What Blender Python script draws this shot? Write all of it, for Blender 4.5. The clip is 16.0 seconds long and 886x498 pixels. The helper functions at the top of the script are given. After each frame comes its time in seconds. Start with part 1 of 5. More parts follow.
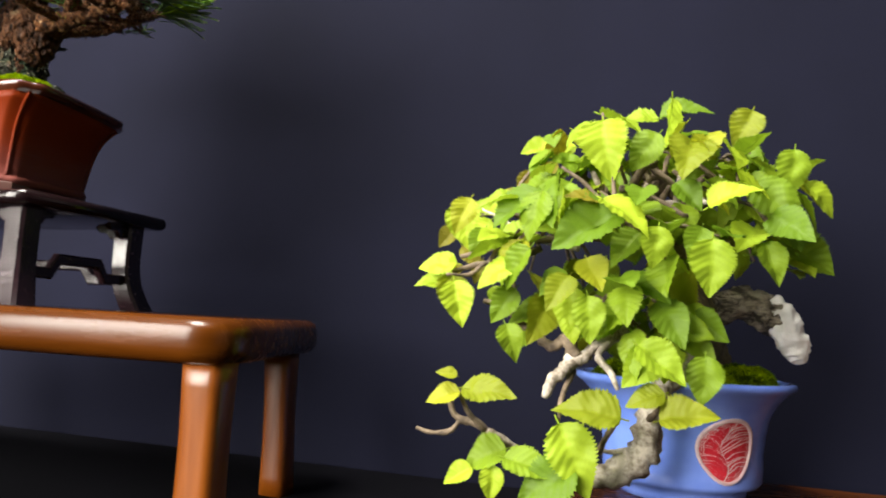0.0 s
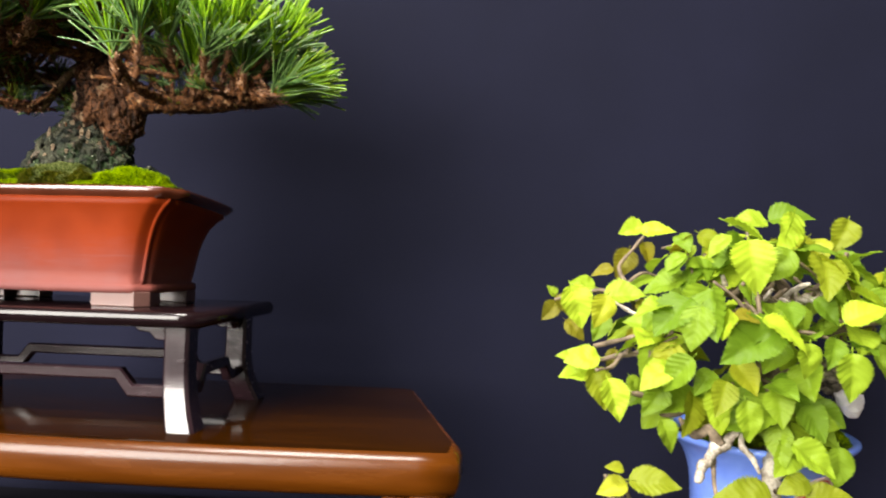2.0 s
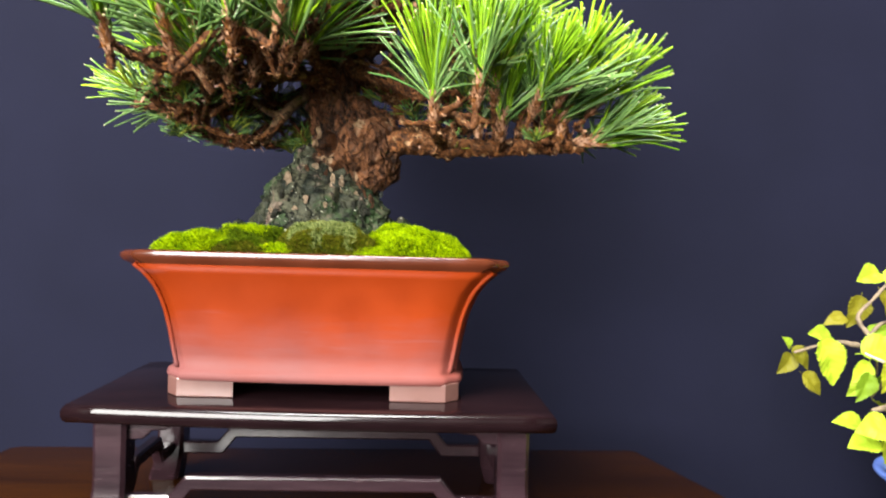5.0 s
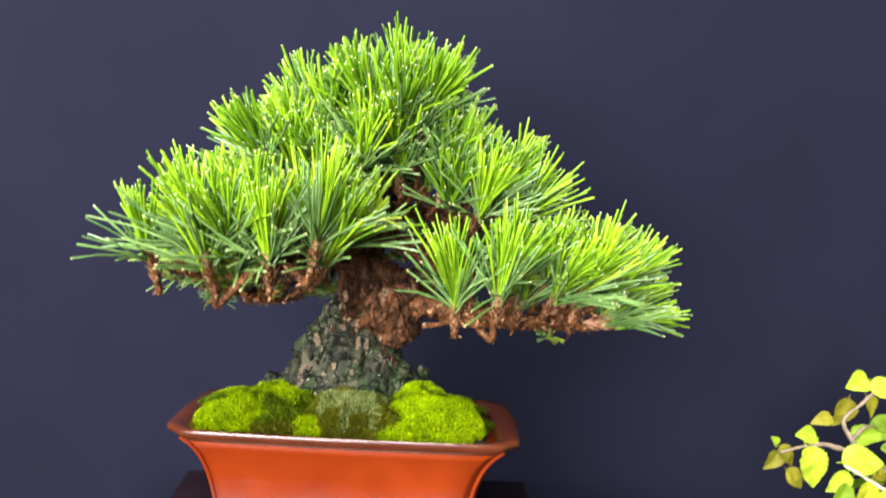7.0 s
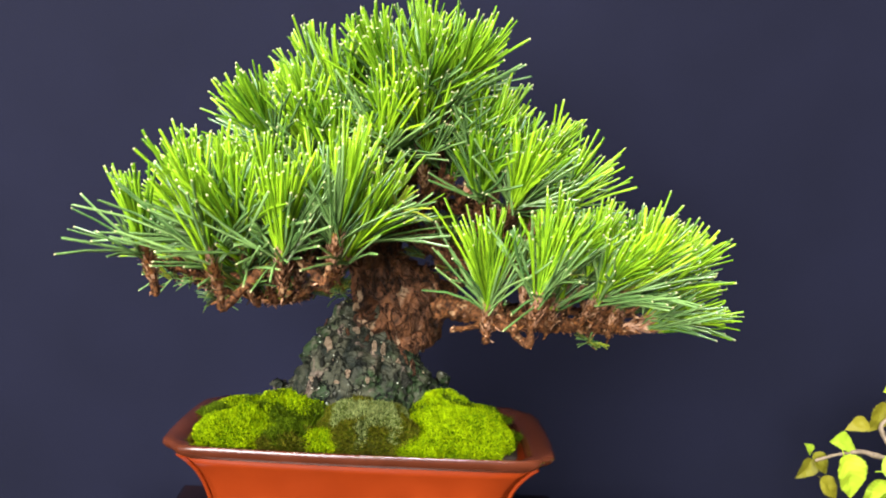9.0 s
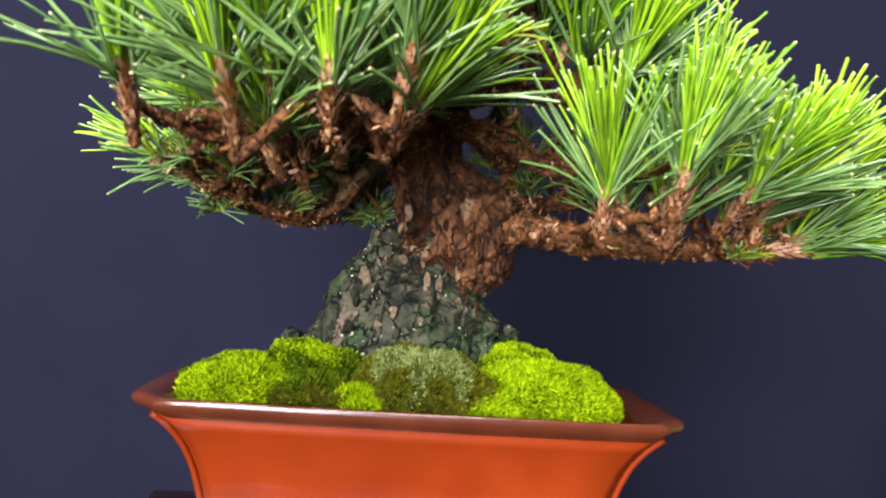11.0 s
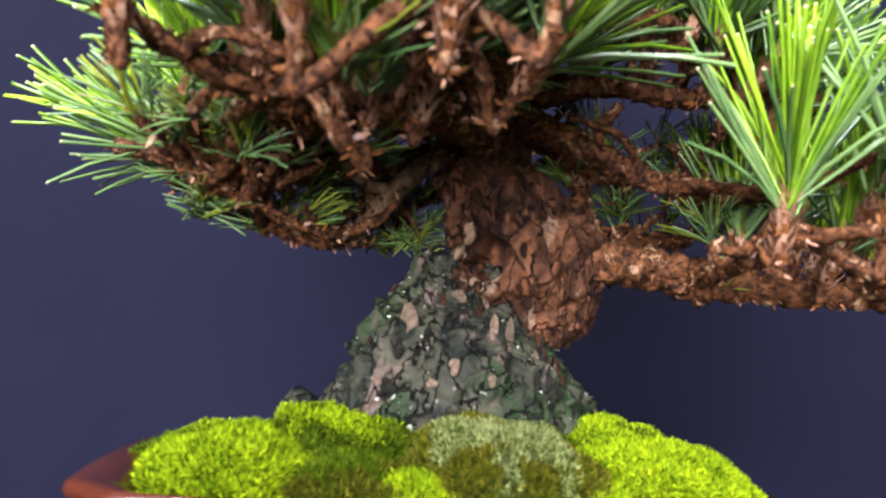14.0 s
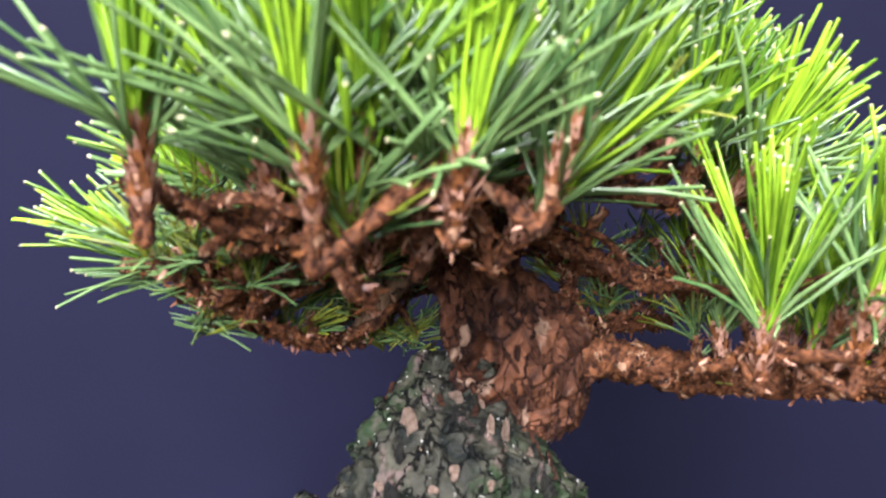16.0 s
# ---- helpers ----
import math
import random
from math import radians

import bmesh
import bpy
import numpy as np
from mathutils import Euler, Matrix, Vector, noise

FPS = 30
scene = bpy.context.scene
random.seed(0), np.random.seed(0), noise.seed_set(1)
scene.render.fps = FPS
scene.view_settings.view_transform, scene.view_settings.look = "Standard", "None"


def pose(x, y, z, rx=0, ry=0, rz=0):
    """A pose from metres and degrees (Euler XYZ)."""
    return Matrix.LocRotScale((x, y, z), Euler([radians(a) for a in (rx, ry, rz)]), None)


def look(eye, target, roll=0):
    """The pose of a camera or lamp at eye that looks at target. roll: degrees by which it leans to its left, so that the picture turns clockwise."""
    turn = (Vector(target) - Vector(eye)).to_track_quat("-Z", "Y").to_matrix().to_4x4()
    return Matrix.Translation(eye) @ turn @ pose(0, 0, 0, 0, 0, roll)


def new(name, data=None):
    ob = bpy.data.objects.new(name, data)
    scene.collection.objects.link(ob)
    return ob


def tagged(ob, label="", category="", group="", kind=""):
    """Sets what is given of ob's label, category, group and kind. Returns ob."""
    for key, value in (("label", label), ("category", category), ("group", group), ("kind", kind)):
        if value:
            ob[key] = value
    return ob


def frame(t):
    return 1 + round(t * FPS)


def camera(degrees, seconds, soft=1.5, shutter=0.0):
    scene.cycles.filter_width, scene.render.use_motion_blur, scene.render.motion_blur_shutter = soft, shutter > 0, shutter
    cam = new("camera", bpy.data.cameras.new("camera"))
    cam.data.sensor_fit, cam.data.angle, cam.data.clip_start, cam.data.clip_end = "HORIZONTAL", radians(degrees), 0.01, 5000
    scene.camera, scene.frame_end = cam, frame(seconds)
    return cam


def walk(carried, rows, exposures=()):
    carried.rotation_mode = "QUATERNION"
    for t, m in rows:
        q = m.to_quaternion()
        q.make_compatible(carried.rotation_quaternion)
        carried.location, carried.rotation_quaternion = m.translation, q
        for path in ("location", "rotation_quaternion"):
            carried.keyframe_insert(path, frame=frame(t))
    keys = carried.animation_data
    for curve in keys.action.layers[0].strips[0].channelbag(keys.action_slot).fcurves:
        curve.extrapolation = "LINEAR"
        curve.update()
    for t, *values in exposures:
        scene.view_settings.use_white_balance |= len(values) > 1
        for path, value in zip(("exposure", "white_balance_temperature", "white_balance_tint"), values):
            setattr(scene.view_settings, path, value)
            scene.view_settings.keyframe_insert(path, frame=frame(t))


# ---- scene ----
cam = camera(63.0, 16.0, soft=1.9, shutter=0.5)
cam.data.dof.use_dof, cam.data.dof.focus_distance, cam.data.dof.aperture_fstop = True, 0.28, 31.0
PATH = [
    (0, (0.38505, -0.28431, 0.09680), (0.23954, 0.19026, 0.14870), 3.19),
    (0.5, (0.36622, -0.30097, 0.11400), (0.22840, 0.17764, 0.15080), 2.40),
    (1, (0.32529, -0.32140, 0.13463), (0.22588, 0.16777, 0.16341), 2.20),
    (1.5, (0.28845, -0.33045, 0.14684), (0.21406, 0.16313, 0.17605), 1.87),
    (2, (0.23927, -0.33584, 0.17307), (0.20121, 0.16265, 0.18091), 1.59),
    (2.5, (0.20052, -0.32787, 0.18627), (0.18188, 0.17177, 0.18343), 1.23),
    (3, (0.16562, -0.31469, 0.19662), (0.16011, 0.18507, 0.18221), 1.08),
    (3.5, (0.12910, -0.30015, 0.20004), (0.14174, 0.19944, 0.18413), 0.96),
    (4, (0.09464, -0.28673, 0.19868), (0.12260, 0.21226, 0.19270), 0.77),
    (6.5, (0.03478, -0.29278, 0.29024), (0.07421, 0.20221, 0.23172), 2.10),
    (7, (0.04168, -0.29822, 0.32608), (0.07398, 0.19466, 0.24846), 3.09),
    (7.5, (0.03725, -0.29919, 0.33730), (0.07744, 0.19344, 0.26179), 3.33),
    (8, (0.03591, -0.29413, 0.33802), (0.07755, 0.19727, 0.25559), 3.18),
    (8.5, (0.03315, -0.28375, 0.33197), (0.07486, 0.20737, 0.24788), 3.19),
    (9, (0.02784, -0.26815, 0.32036), (0.07024, 0.22359, 0.24039), 3.32),
    (9.5, (0.02241, -0.25212, 0.30939), (0.06585, 0.23924, 0.22761), 3.81),
    (10, (0.01796, -0.23547, 0.28699), (0.06060, 0.25877, 0.22445), 3.57),
    (12.5, (-0.01167, -0.15413, 0.24537), (0.08341, 0.33655, 0.23141), 6.17),
    (13, (-0.01432, -0.14592, 0.24443), (0.08490, 0.34409, 0.23816), 6.54),
    (13.5, (-0.01909, -0.13878, 0.24461), (0.08916, 0.34935, 0.24605), 6.61),
    (14, (-0.01934, -0.13674, 0.23927), (0.08599, 0.35120, 0.26785), 6.12),
    (14.5, (-0.02107, -0.13727, 0.24772), (0.08464, 0.35106, 0.26669), 5.71),
    (15, (-0.02366, -0.13672, 0.25190), (0.08672, 0.35040, 0.27499), 5.24),
    (15.5, (-0.02720, -0.13640, 0.25535), (0.09205, 0.34816, 0.28675), 4.83),
    (16, (-0.02751, -0.14305, 0.25915), (0.09308, 0.34063, 0.29805), 5.00),
]
EXPOSURES = [(0.0, -0.30, 6950, 9), (1.0, -0.28, 6950, 9), (2.0, -0.26, 6900, 10), (3.0, -0.18, 6750, 10), (4.0, 0.02, 6650, 9), (6.5, 0.08, 6550, 10), (7.5, 0.0, 6500, 10), (9.0, -0.16, 6450, 11), (10.0, -0.18, 6400, 12), (12.5, -0.06, 6150, 20), (14.0, -0.04, 5900, 25), (16.0, 0.10, 5750, 31)]
walk(cam, [(t, look(eye, target, roll)) for t, eye, target, roll in PATH], EXPOSURES)

# ---- light ----
world = bpy.data.worlds.new("sky")
scene.world = world
world.use_nodes = True
sky = world.node_tree.nodes.new("ShaderNodeTexSky")
sky.sky_type, sky.sun_disc, sky.sun_elevation, sky.sun_rotation = "NISHITA", False, radians(50), radians(200)
world.node_tree.links.new(sky.outputs[0], world.node_tree.nodes["Background"].inputs[0])
world.node_tree.nodes["Background"].inputs[1].default_value = 0.1


def window_light(name, eye, target, wide, high, watts, colour):
    data = bpy.data.lights.new(name, "AREA")
    data.shape, data.size, data.size_y, data.energy, data.color = "RECTANGLE", wide, high, watts, colour
    ob = new(name, data)
    ob.matrix_world = look(eye, target)
    return ob


window_light("window_daylight", (-0.98, -1.93, 0.92), (-0.02, 0.0, 0.15), 1.5, 1.6, 246.0, (1.0, 0.98, 0.955))
window_light("skylight_daylight", (-0.20, -0.60, 1.86), (-0.12, -0.45, 0.0), 0.8, 0.6, 106.0, (1.0, 0.98, 0.955))

# ---- materials ----


def material(name, dark, light, scale=60.0, rough=0.5, bump=0.2, fine=400.0, coat=0.0, metal=0.0, stretch=(1, 1, 1), jitter=0.0, depth=0.001, spec=0.5, low=0.35, high=0.65):
    """A surface of two colours mixed by coarse and fine noise, with fine relief; jitter varies it from piece to piece."""
    m = bpy.data.materials.new(name)
    m.use_nodes = True
    nodes, links = m.node_tree.nodes, m.node_tree.links
    shader = nodes["Principled BSDF"]
    coord, mapping = nodes.new("ShaderNodeTexCoord"), nodes.new("ShaderNodeMapping")
    mapping.inputs["Scale"].default_value = stretch
    links.new(coord.outputs["Object"], mapping.inputs[0])
    big, small = nodes.new("ShaderNodeTexNoise"), nodes.new("ShaderNodeTexNoise")
    for tex, size, detail in ((big, scale, 5.0), (small, fine, 4.0)):
        tex.inputs["Scale"].default_value, tex.inputs["Detail"].default_value = size, detail
        links.new(mapping.outputs[0], tex.inputs["Vector"])
    blend = nodes.new("ShaderNodeMath")
    blend.operation = "MULTIPLY_ADD"
    blend.inputs[1].default_value = 0.35
    links.new(small.outputs[0], blend.inputs[0])
    part_of = nodes.new("ShaderNodeMath")
    part_of.operation = "MULTIPLY"
    part_of.inputs[1].default_value = 0.65
    links.new(big.outputs[0], part_of.inputs[0])
    links.new(part_of.outputs[0], blend.inputs[2])
    ramp = nodes.new("ShaderNodeValToRGB")
    ramp.color_ramp.elements[0].position, ramp.color_ramp.elements[1].position = low, high
    ramp.color_ramp.elements[0].color, ramp.color_ramp.elements[1].color = (*dark, 1), (*light, 1)
    links.new(blend.outputs[0], ramp.inputs[0])
    colour = ramp.outputs[0]
    if jitter:
        info, hue = nodes.new("ShaderNodeObjectInfo"), nodes.new("ShaderNodeHueSaturation")
        span = nodes.new("ShaderNodeMapRange")
        span.inputs[3].default_value, span.inputs[4].default_value = 1 - jitter, 1 + jitter
        links.new(info.outputs["Random"], span.inputs[0])
        links.new(span.outputs[0], hue.inputs["Value"])
        links.new(colour, hue.inputs["Color"])
        colour = hue.outputs[0]
    links.new(colour, shader.inputs["Base Color"])
    shader.inputs["Metallic"].default_value = metal
    shader.inputs["Coat Weight"].default_value, shader.inputs["Coat Roughness"].default_value = coat, 0.12
    shader.inputs["Specular IOR Level"].default_value = spec
    gloss = nodes.new("ShaderNodeMapRange")
    gloss.inputs[3].default_value, gloss.inputs[4].default_value = max(rough - 0.1, 0.02), min(rough + 0.1, 1)
    links.new(small.outputs[0], gloss.inputs[0])
    links.new(gloss.outputs[0], shader.inputs["Roughness"])
    relief = nodes.new("ShaderNodeBump")
    relief.inputs["Strength"].default_value, relief.inputs["Distance"].default_value = bump, depth
    links.new(blend.outputs[0], relief.inputs["Height"])
    links.new(relief.outputs[0], shader.inputs["Normal"])
    return m


def foliage(name, dark, light, thin=0.35, rough=0.45, by="island", scale=300.0, spots=None, spec=0.5, sway=0.0):
    """Thin leaf tissue: diffuse, some light let through, a waxy gloss; colour varies by piece."""
    m = bpy.data.materials.new(name)
    m.use_nodes = True
    nodes, links = m.node_tree.nodes, m.node_tree.links
    shader, out = nodes["Principled BSDF"], nodes["Material Output"]
    if by == "island":
        source = nodes.new("ShaderNodeNewGeometry").outputs["Random Per Island"]
    else:
        source = nodes.new("ShaderNodeObjectInfo").outputs["Random"]
    coord, tex = nodes.new("ShaderNodeTexCoord"), nodes.new("ShaderNodeTexNoise")
    tex.inputs["Scale"].default_value, tex.inputs["Detail"].default_value = scale, 4.0
    links.new(coord.outputs["Object"], tex.inputs["Vector"])
    add = nodes.new("ShaderNodeMath")
    add.operation = "MULTIPLY_ADD"
    add.inputs[1].default_value = 0.7
    links.new(source, add.inputs[0])
    less = nodes.new("ShaderNodeMath")
    less.operation = "MULTIPLY_ADD"
    less.inputs[1].default_value, less.inputs[2].default_value = 0.6, -0.15
    links.new(tex.outputs[0], less.inputs[0])
    links.new(less.outputs[0], add.inputs[2])
    ramp = nodes.new("ShaderNodeValToRGB")
    ramp.color_ramp.elements[0].color, ramp.color_ramp.elements[1].color = (*dark, 1), (*light, 1)
    ramp.color_ramp.elements[0].position, ramp.color_ramp.elements[1].position = 0.1, 0.9
    links.new(add.outputs[0], ramp.inputs[0])
    colour = ramp.outputs[0]
    if spots:
        fleck, cut, mix = nodes.new("ShaderNodeTexNoise"), nodes.new("ShaderNodeValToRGB"), nodes.new("ShaderNodeMix")
        fleck.inputs["Scale"].default_value = 260.0
        links.new(coord.outputs["Object"], fleck.inputs["Vector"])
        cut.color_ramp.elements[0].position, cut.color_ramp.elements[1].position = 0.66, 0.72
        links.new(fleck.outputs[0], cut.inputs[0])
        mix.data_type = "RGBA"
        links.new(cut.outputs[0], mix.inputs[0])
        links.new(colour, mix.inputs[6])
        mix.inputs[7].default_value = (*spots, 1)
        colour = mix.outputs[2]
    if sway:
        own, span, hue = nodes.new("ShaderNodeObjectInfo"), nodes.new("ShaderNodeMapRange"), nodes.new("ShaderNodeHueSaturation")
        span.inputs[3].default_value, span.inputs[4].default_value = 1 - sway, 1 + sway
        links.new(own.outputs["Random"], span.inputs[0])
        links.new(span.outputs[0], hue.inputs["Value"])
        tint = nodes.new("ShaderNodeMapRange")
        tint.inputs[3].default_value, tint.inputs[4].default_value = 0.5 + 0.035 * sway, 0.5 - 0.035 * sway
        links.new(own.outputs["Random"], tint.inputs[0])
        links.new(tint.outputs[0], hue.inputs["Hue"])
        links.new(colour, hue.inputs["Color"])
        colour = hue.outputs[0]
    links.new(colour, shader.inputs["Base Color"])
    shader.inputs["Roughness"].default_value = rough
    shader.inputs["Specular IOR Level"].default_value = spec
    glow = nodes.new("ShaderNodeBsdfTranslucent")
    links.new(colour, glow.inputs[0])
    both = nodes.new("ShaderNodeMixShader")
    both.inputs[0].default_value = thin
    links.new(shader.outputs[0], both.inputs[1])
    links.new(glow.outputs[0], both.inputs[2])
    links.new(both.outputs[0], out.inputs[0])
    return m


def bark(name, crack, dark, light, patch, scale, squash=0.6, depth=0.0008, moss=None, lichen=0.0):
    """Flaking bark: streaked two-tone scales, thin broken cracks, patches of bare inner bark, moss film and lichen specks."""
    m = bpy.data.materials.new(name)
    m.use_nodes = True
    nodes, links = m.node_tree.nodes, m.node_tree.links
    shader = nodes["Principled BSDF"]
    coord, mapping = nodes.new("ShaderNodeTexCoord"), nodes.new("ShaderNodeMapping")
    mapping.inputs["Scale"].default_value = (1, 1, squash)
    links.new(coord.outputs["Object"], mapping.inputs[0])

    def noise_node(size, detail, vector, bend=0.0):
        tex = nodes.new("ShaderNodeTexNoise")
        tex.inputs["Scale"].default_value, tex.inputs["Detail"].default_value, tex.inputs["Distortion"].default_value = size, detail, bend
        links.new(vector, tex.inputs["Vector"])
        return tex.outputs[0]

    def cut(source, low, high):
        span = nodes.new("ShaderNodeMapRange")
        span.interpolation_type = "SMOOTHSTEP"
        span.inputs[1].default_value, span.inputs[2].default_value = low, high
        links.new(source, span.inputs[0])
        return span.outputs[0]

    def mixed(under, over, amount):
        mix = nodes.new("ShaderNodeMix")
        mix.data_type = "RGBA"
        links.new(amount, mix.inputs[0])
        links.new(under, mix.inputs[6])
        mix.inputs[7].default_value = (*over, 1)
        return mix.outputs[2]

    def times(a, b):
        node = nodes.new("ShaderNodeMath")
        node.operation = "MULTIPLY"
        links.new(a, node.inputs[0])
        links.new(b, node.inputs[1])
        return node.outputs[0]

    streak = noise_node(scale, 8.0, mapping.outputs[0], 1.2)
    ramp = nodes.new("ShaderNodeValToRGB")
    ramp.color_ramp.elements[0].position, ramp.color_ramp.elements[1].position = 0.36, 0.68
    ramp.color_ramp.elements[0].color, ramp.color_ramp.elements[1].color = (*dark, 1), (*light, 1)
    links.new(streak, ramp.inputs[0])
    colour = mixed(ramp.outputs[0], patch, cut(noise_node(scale * 0.7, 3.0, mapping.outputs[0], 0.6), 0.60, 0.66))
    if moss:
        colour = mixed(colour, moss, times(cut(noise_node(scale * 0.35, 4.0, coord.outputs["Object"]), 0.47, 0.60), cut(noise_node(scale * 4, 2.0, coord.outputs["Object"]), 0.35, 0.55)))
    ridge = nodes.new("ShaderNodeTexNoise")
    ridge.noise_type = "RIDGED_MULTIFRACTAL"
    ridge.inputs["Scale"].default_value, ridge.inputs["Detail"].default_value = scale * 0.9, 3.0
    ridge.inputs["Distortion"].default_value = 0.8
    links.new(mapping.outputs[0], ridge.inputs["Vector"])
    warp, shift, edge = nodes.new("ShaderNodeTexNoise"), nodes.new("ShaderNodeMix"), nodes.new("ShaderNodeTexVoronoi")
    warp.inputs["Scale"].default_value, warp.inputs["Detail"].default_value = scale * 0.9, 5.0
    links.new(mapping.outputs[0], warp.inputs["Vector"])
    shift.data_type, shift.blend_type = "RGBA", "ADD"
    shift.inputs[0].default_value = 2.6 / scale
    links.new(mapping.outputs[0], shift.inputs[6])
    links.new(warp.outputs[1], shift.inputs[7])
    edge.feature = "DISTANCE_TO_EDGE"
    edge.inputs["Scale"].default_value = scale
    links.new(shift.outputs[2], edge.inputs["Vector"])
    seam = times(cut(edge.outputs["Distance"], 0.048, 0.004), cut(noise_node(scale * 0.7, 2.0, coord.outputs["Object"]), 0.36, 0.50))
    both = nodes.new("ShaderNodeMath")
    both.operation = "MAXIMUM"
    links.new(seam, both.inputs[0])
    links.new(cut(ridge.outputs[0], 0.86, 1.05), both.inputs[1])
    line = both.outputs[0]
    colour = mixed(colour, crack, line)
    if lichen:
        colour = mixed(colour, (0.46, 0.47, 0.38), times(cut(noise_node(scale * 5.5, 2.0, coord.outputs["Object"]), 0.72 - lichen, 0.75 - lichen), cut(noise_node(scale * 0.8, 2.0, coord.outputs["Object"]), 0.42, 0.58)))
    links.new(colour, shader.inputs["Base Color"])
    shader.inputs["Roughness"].default_value = 0.68
    shader.inputs["Specular IOR Level"].default_value = 0.18
    height = nodes.new("ShaderNodeMath")
    height.operation = "SUBTRACT"
    links.new(streak, height.inputs[0])
    links.new(line, height.inputs[1])
    relief = nodes.new("ShaderNodeBump")
    relief.inputs["Strength"].default_value, relief.inputs["Distance"].default_value = 1.0, depth
    links.new(height.outputs[0], relief.inputs["Height"])
    links.new(relief.outputs[0], shader.inputs["Normal"])
    return m


CLOTH = material("navy_backdrop_cloth", (0.0036, 0.0041, 0.0114), (0.0055, 0.0061, 0.0163), 9.0, 0.88, 0.15, 900.0, spec=0.125)
PLASTER = material("plaster", (0.10, 0.098, 0.096), (0.14, 0.136, 0.132), 4.0, 0.8, 0.1, 80.0)
BOARDS = material("floor_boards", (0.16, 0.10, 0.06), (0.24, 0.16, 0.10), 3.0, 0.5, 0.2, 60.0)
BENCH_CLOTH = material("black_bench_cloth", (0.0012, 0.0012, 0.0024), (0.0028, 0.0027, 0.0050), 12.0, 0.95, 0.2, 900.0, spec=0.06)
# One lacquer in three tones: light on top, edge, legs put into colour.
LACQUER_TOP_SHADE = material("shade_toned_lacquer_top", (0.008, 0.0022, 0.0001), (0.024, 0.0070, 0.0003), 26.0, 0.14, 0.03, 180.0, coat=0.0, stretch=(0.12, 1.0, 1.0), spec=0.12)
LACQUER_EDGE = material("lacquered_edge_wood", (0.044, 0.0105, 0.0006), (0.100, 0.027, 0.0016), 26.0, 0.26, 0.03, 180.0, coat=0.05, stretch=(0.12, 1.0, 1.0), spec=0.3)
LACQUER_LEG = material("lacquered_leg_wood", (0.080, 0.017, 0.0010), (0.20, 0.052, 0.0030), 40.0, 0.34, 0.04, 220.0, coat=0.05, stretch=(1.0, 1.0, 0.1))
ROSEWOOD = material("dark_rosewood", (0.009, 0.0042, 0.0060), (0.025, 0.0115, 0.0150), 50.0, 0.24, 0.08, 500.0, coat=0.5, stretch=(0.15, 1.0, 1.0))
ROSEWOOD_TOP = material("polished_dark_rosewood", (0.0040, 0.0018, 0.0022), (0.011, 0.0048, 0.0058), 50.0, 0.13, 0.04, 500.0, coat=0.06, stretch=(0.15, 1.0, 1.0), spec=0.32)
CLAY = material("red_brown_clay", (0.140, 0.0165, 0.0022), (0.200, 0.0260, 0.0036), 22.0, 0.46, 0.03, 60.0, coat=0.0, spec=0.07)


def pale_foot_tint(m, over, low, high, most):
    """A paler tint over the clay: strongest at the foot, with a ragged upper edge and rubbed streaks."""
    nodes, links = m.node_tree.nodes, m.node_tree.links
    shader = nodes["Principled BSDF"]
    under = shader.inputs["Base Color"].links[0].from_socket
    coord, split = nodes.new("ShaderNodeTexCoord"), nodes.new("ShaderNodeSeparateXYZ")
    links.new(coord.outputs["Object"], split.inputs[0])

    def cloud(size, stretch, detail):
        mapping, tex = nodes.new("ShaderNodeMapping"), nodes.new("ShaderNodeTexNoise")
        mapping.inputs["Scale"].default_value = stretch
        tex.inputs["Scale"].default_value, tex.inputs["Detail"].default_value = size, detail
        links.new(coord.outputs["Object"], mapping.inputs[0])
        links.new(mapping.outputs[0], tex.inputs["Vector"])
        return tex.outputs[0]

    def sum_of(a, b, scale):
        node = nodes.new("ShaderNodeMath")
        node.operation, node.inputs[1].default_value = "MULTIPLY_ADD", scale
        links.new(b, node.inputs[0])
        links.new(a, node.inputs[2])
        return node.outputs[0]

    def span(source, a, b, c, d):
        node = nodes.new("ShaderNodeMapRange")
        node.interpolation_type = "SMOOTHSTEP"
        for k, v in enumerate((a, b, c, d), 1):
            node.inputs[k].default_value = v
        links.new(source, node.inputs[0])
        return node.outputs[0]
    edge = sum_of(sum_of(split.outputs[2], cloud(26.0, (1, 1, 1.6), 5.0), 0.020), cloud(260.0, (0.25, 0.25, 1.4), 4.0), 0.010)
    amount = span(edge, low + 0.015, high + 0.015, most, 0.0)
    streaks = span(cloud(190.0, (0.12, 0.12, 1.3), 5.0), 0.62, 0.74, 0.0, 0.18)
    total = sum_of(amount, streaks, 1.0)
    mix = nodes.new("ShaderNodeMix")
    mix.data_type = "RGBA"
    links.new(total, mix.inputs[0])
    links.new(under, mix.inputs[6])
    mix.inputs[7].default_value = (*over, 1)
    links.new(mix.outputs[2], shader.inputs["Base Color"])


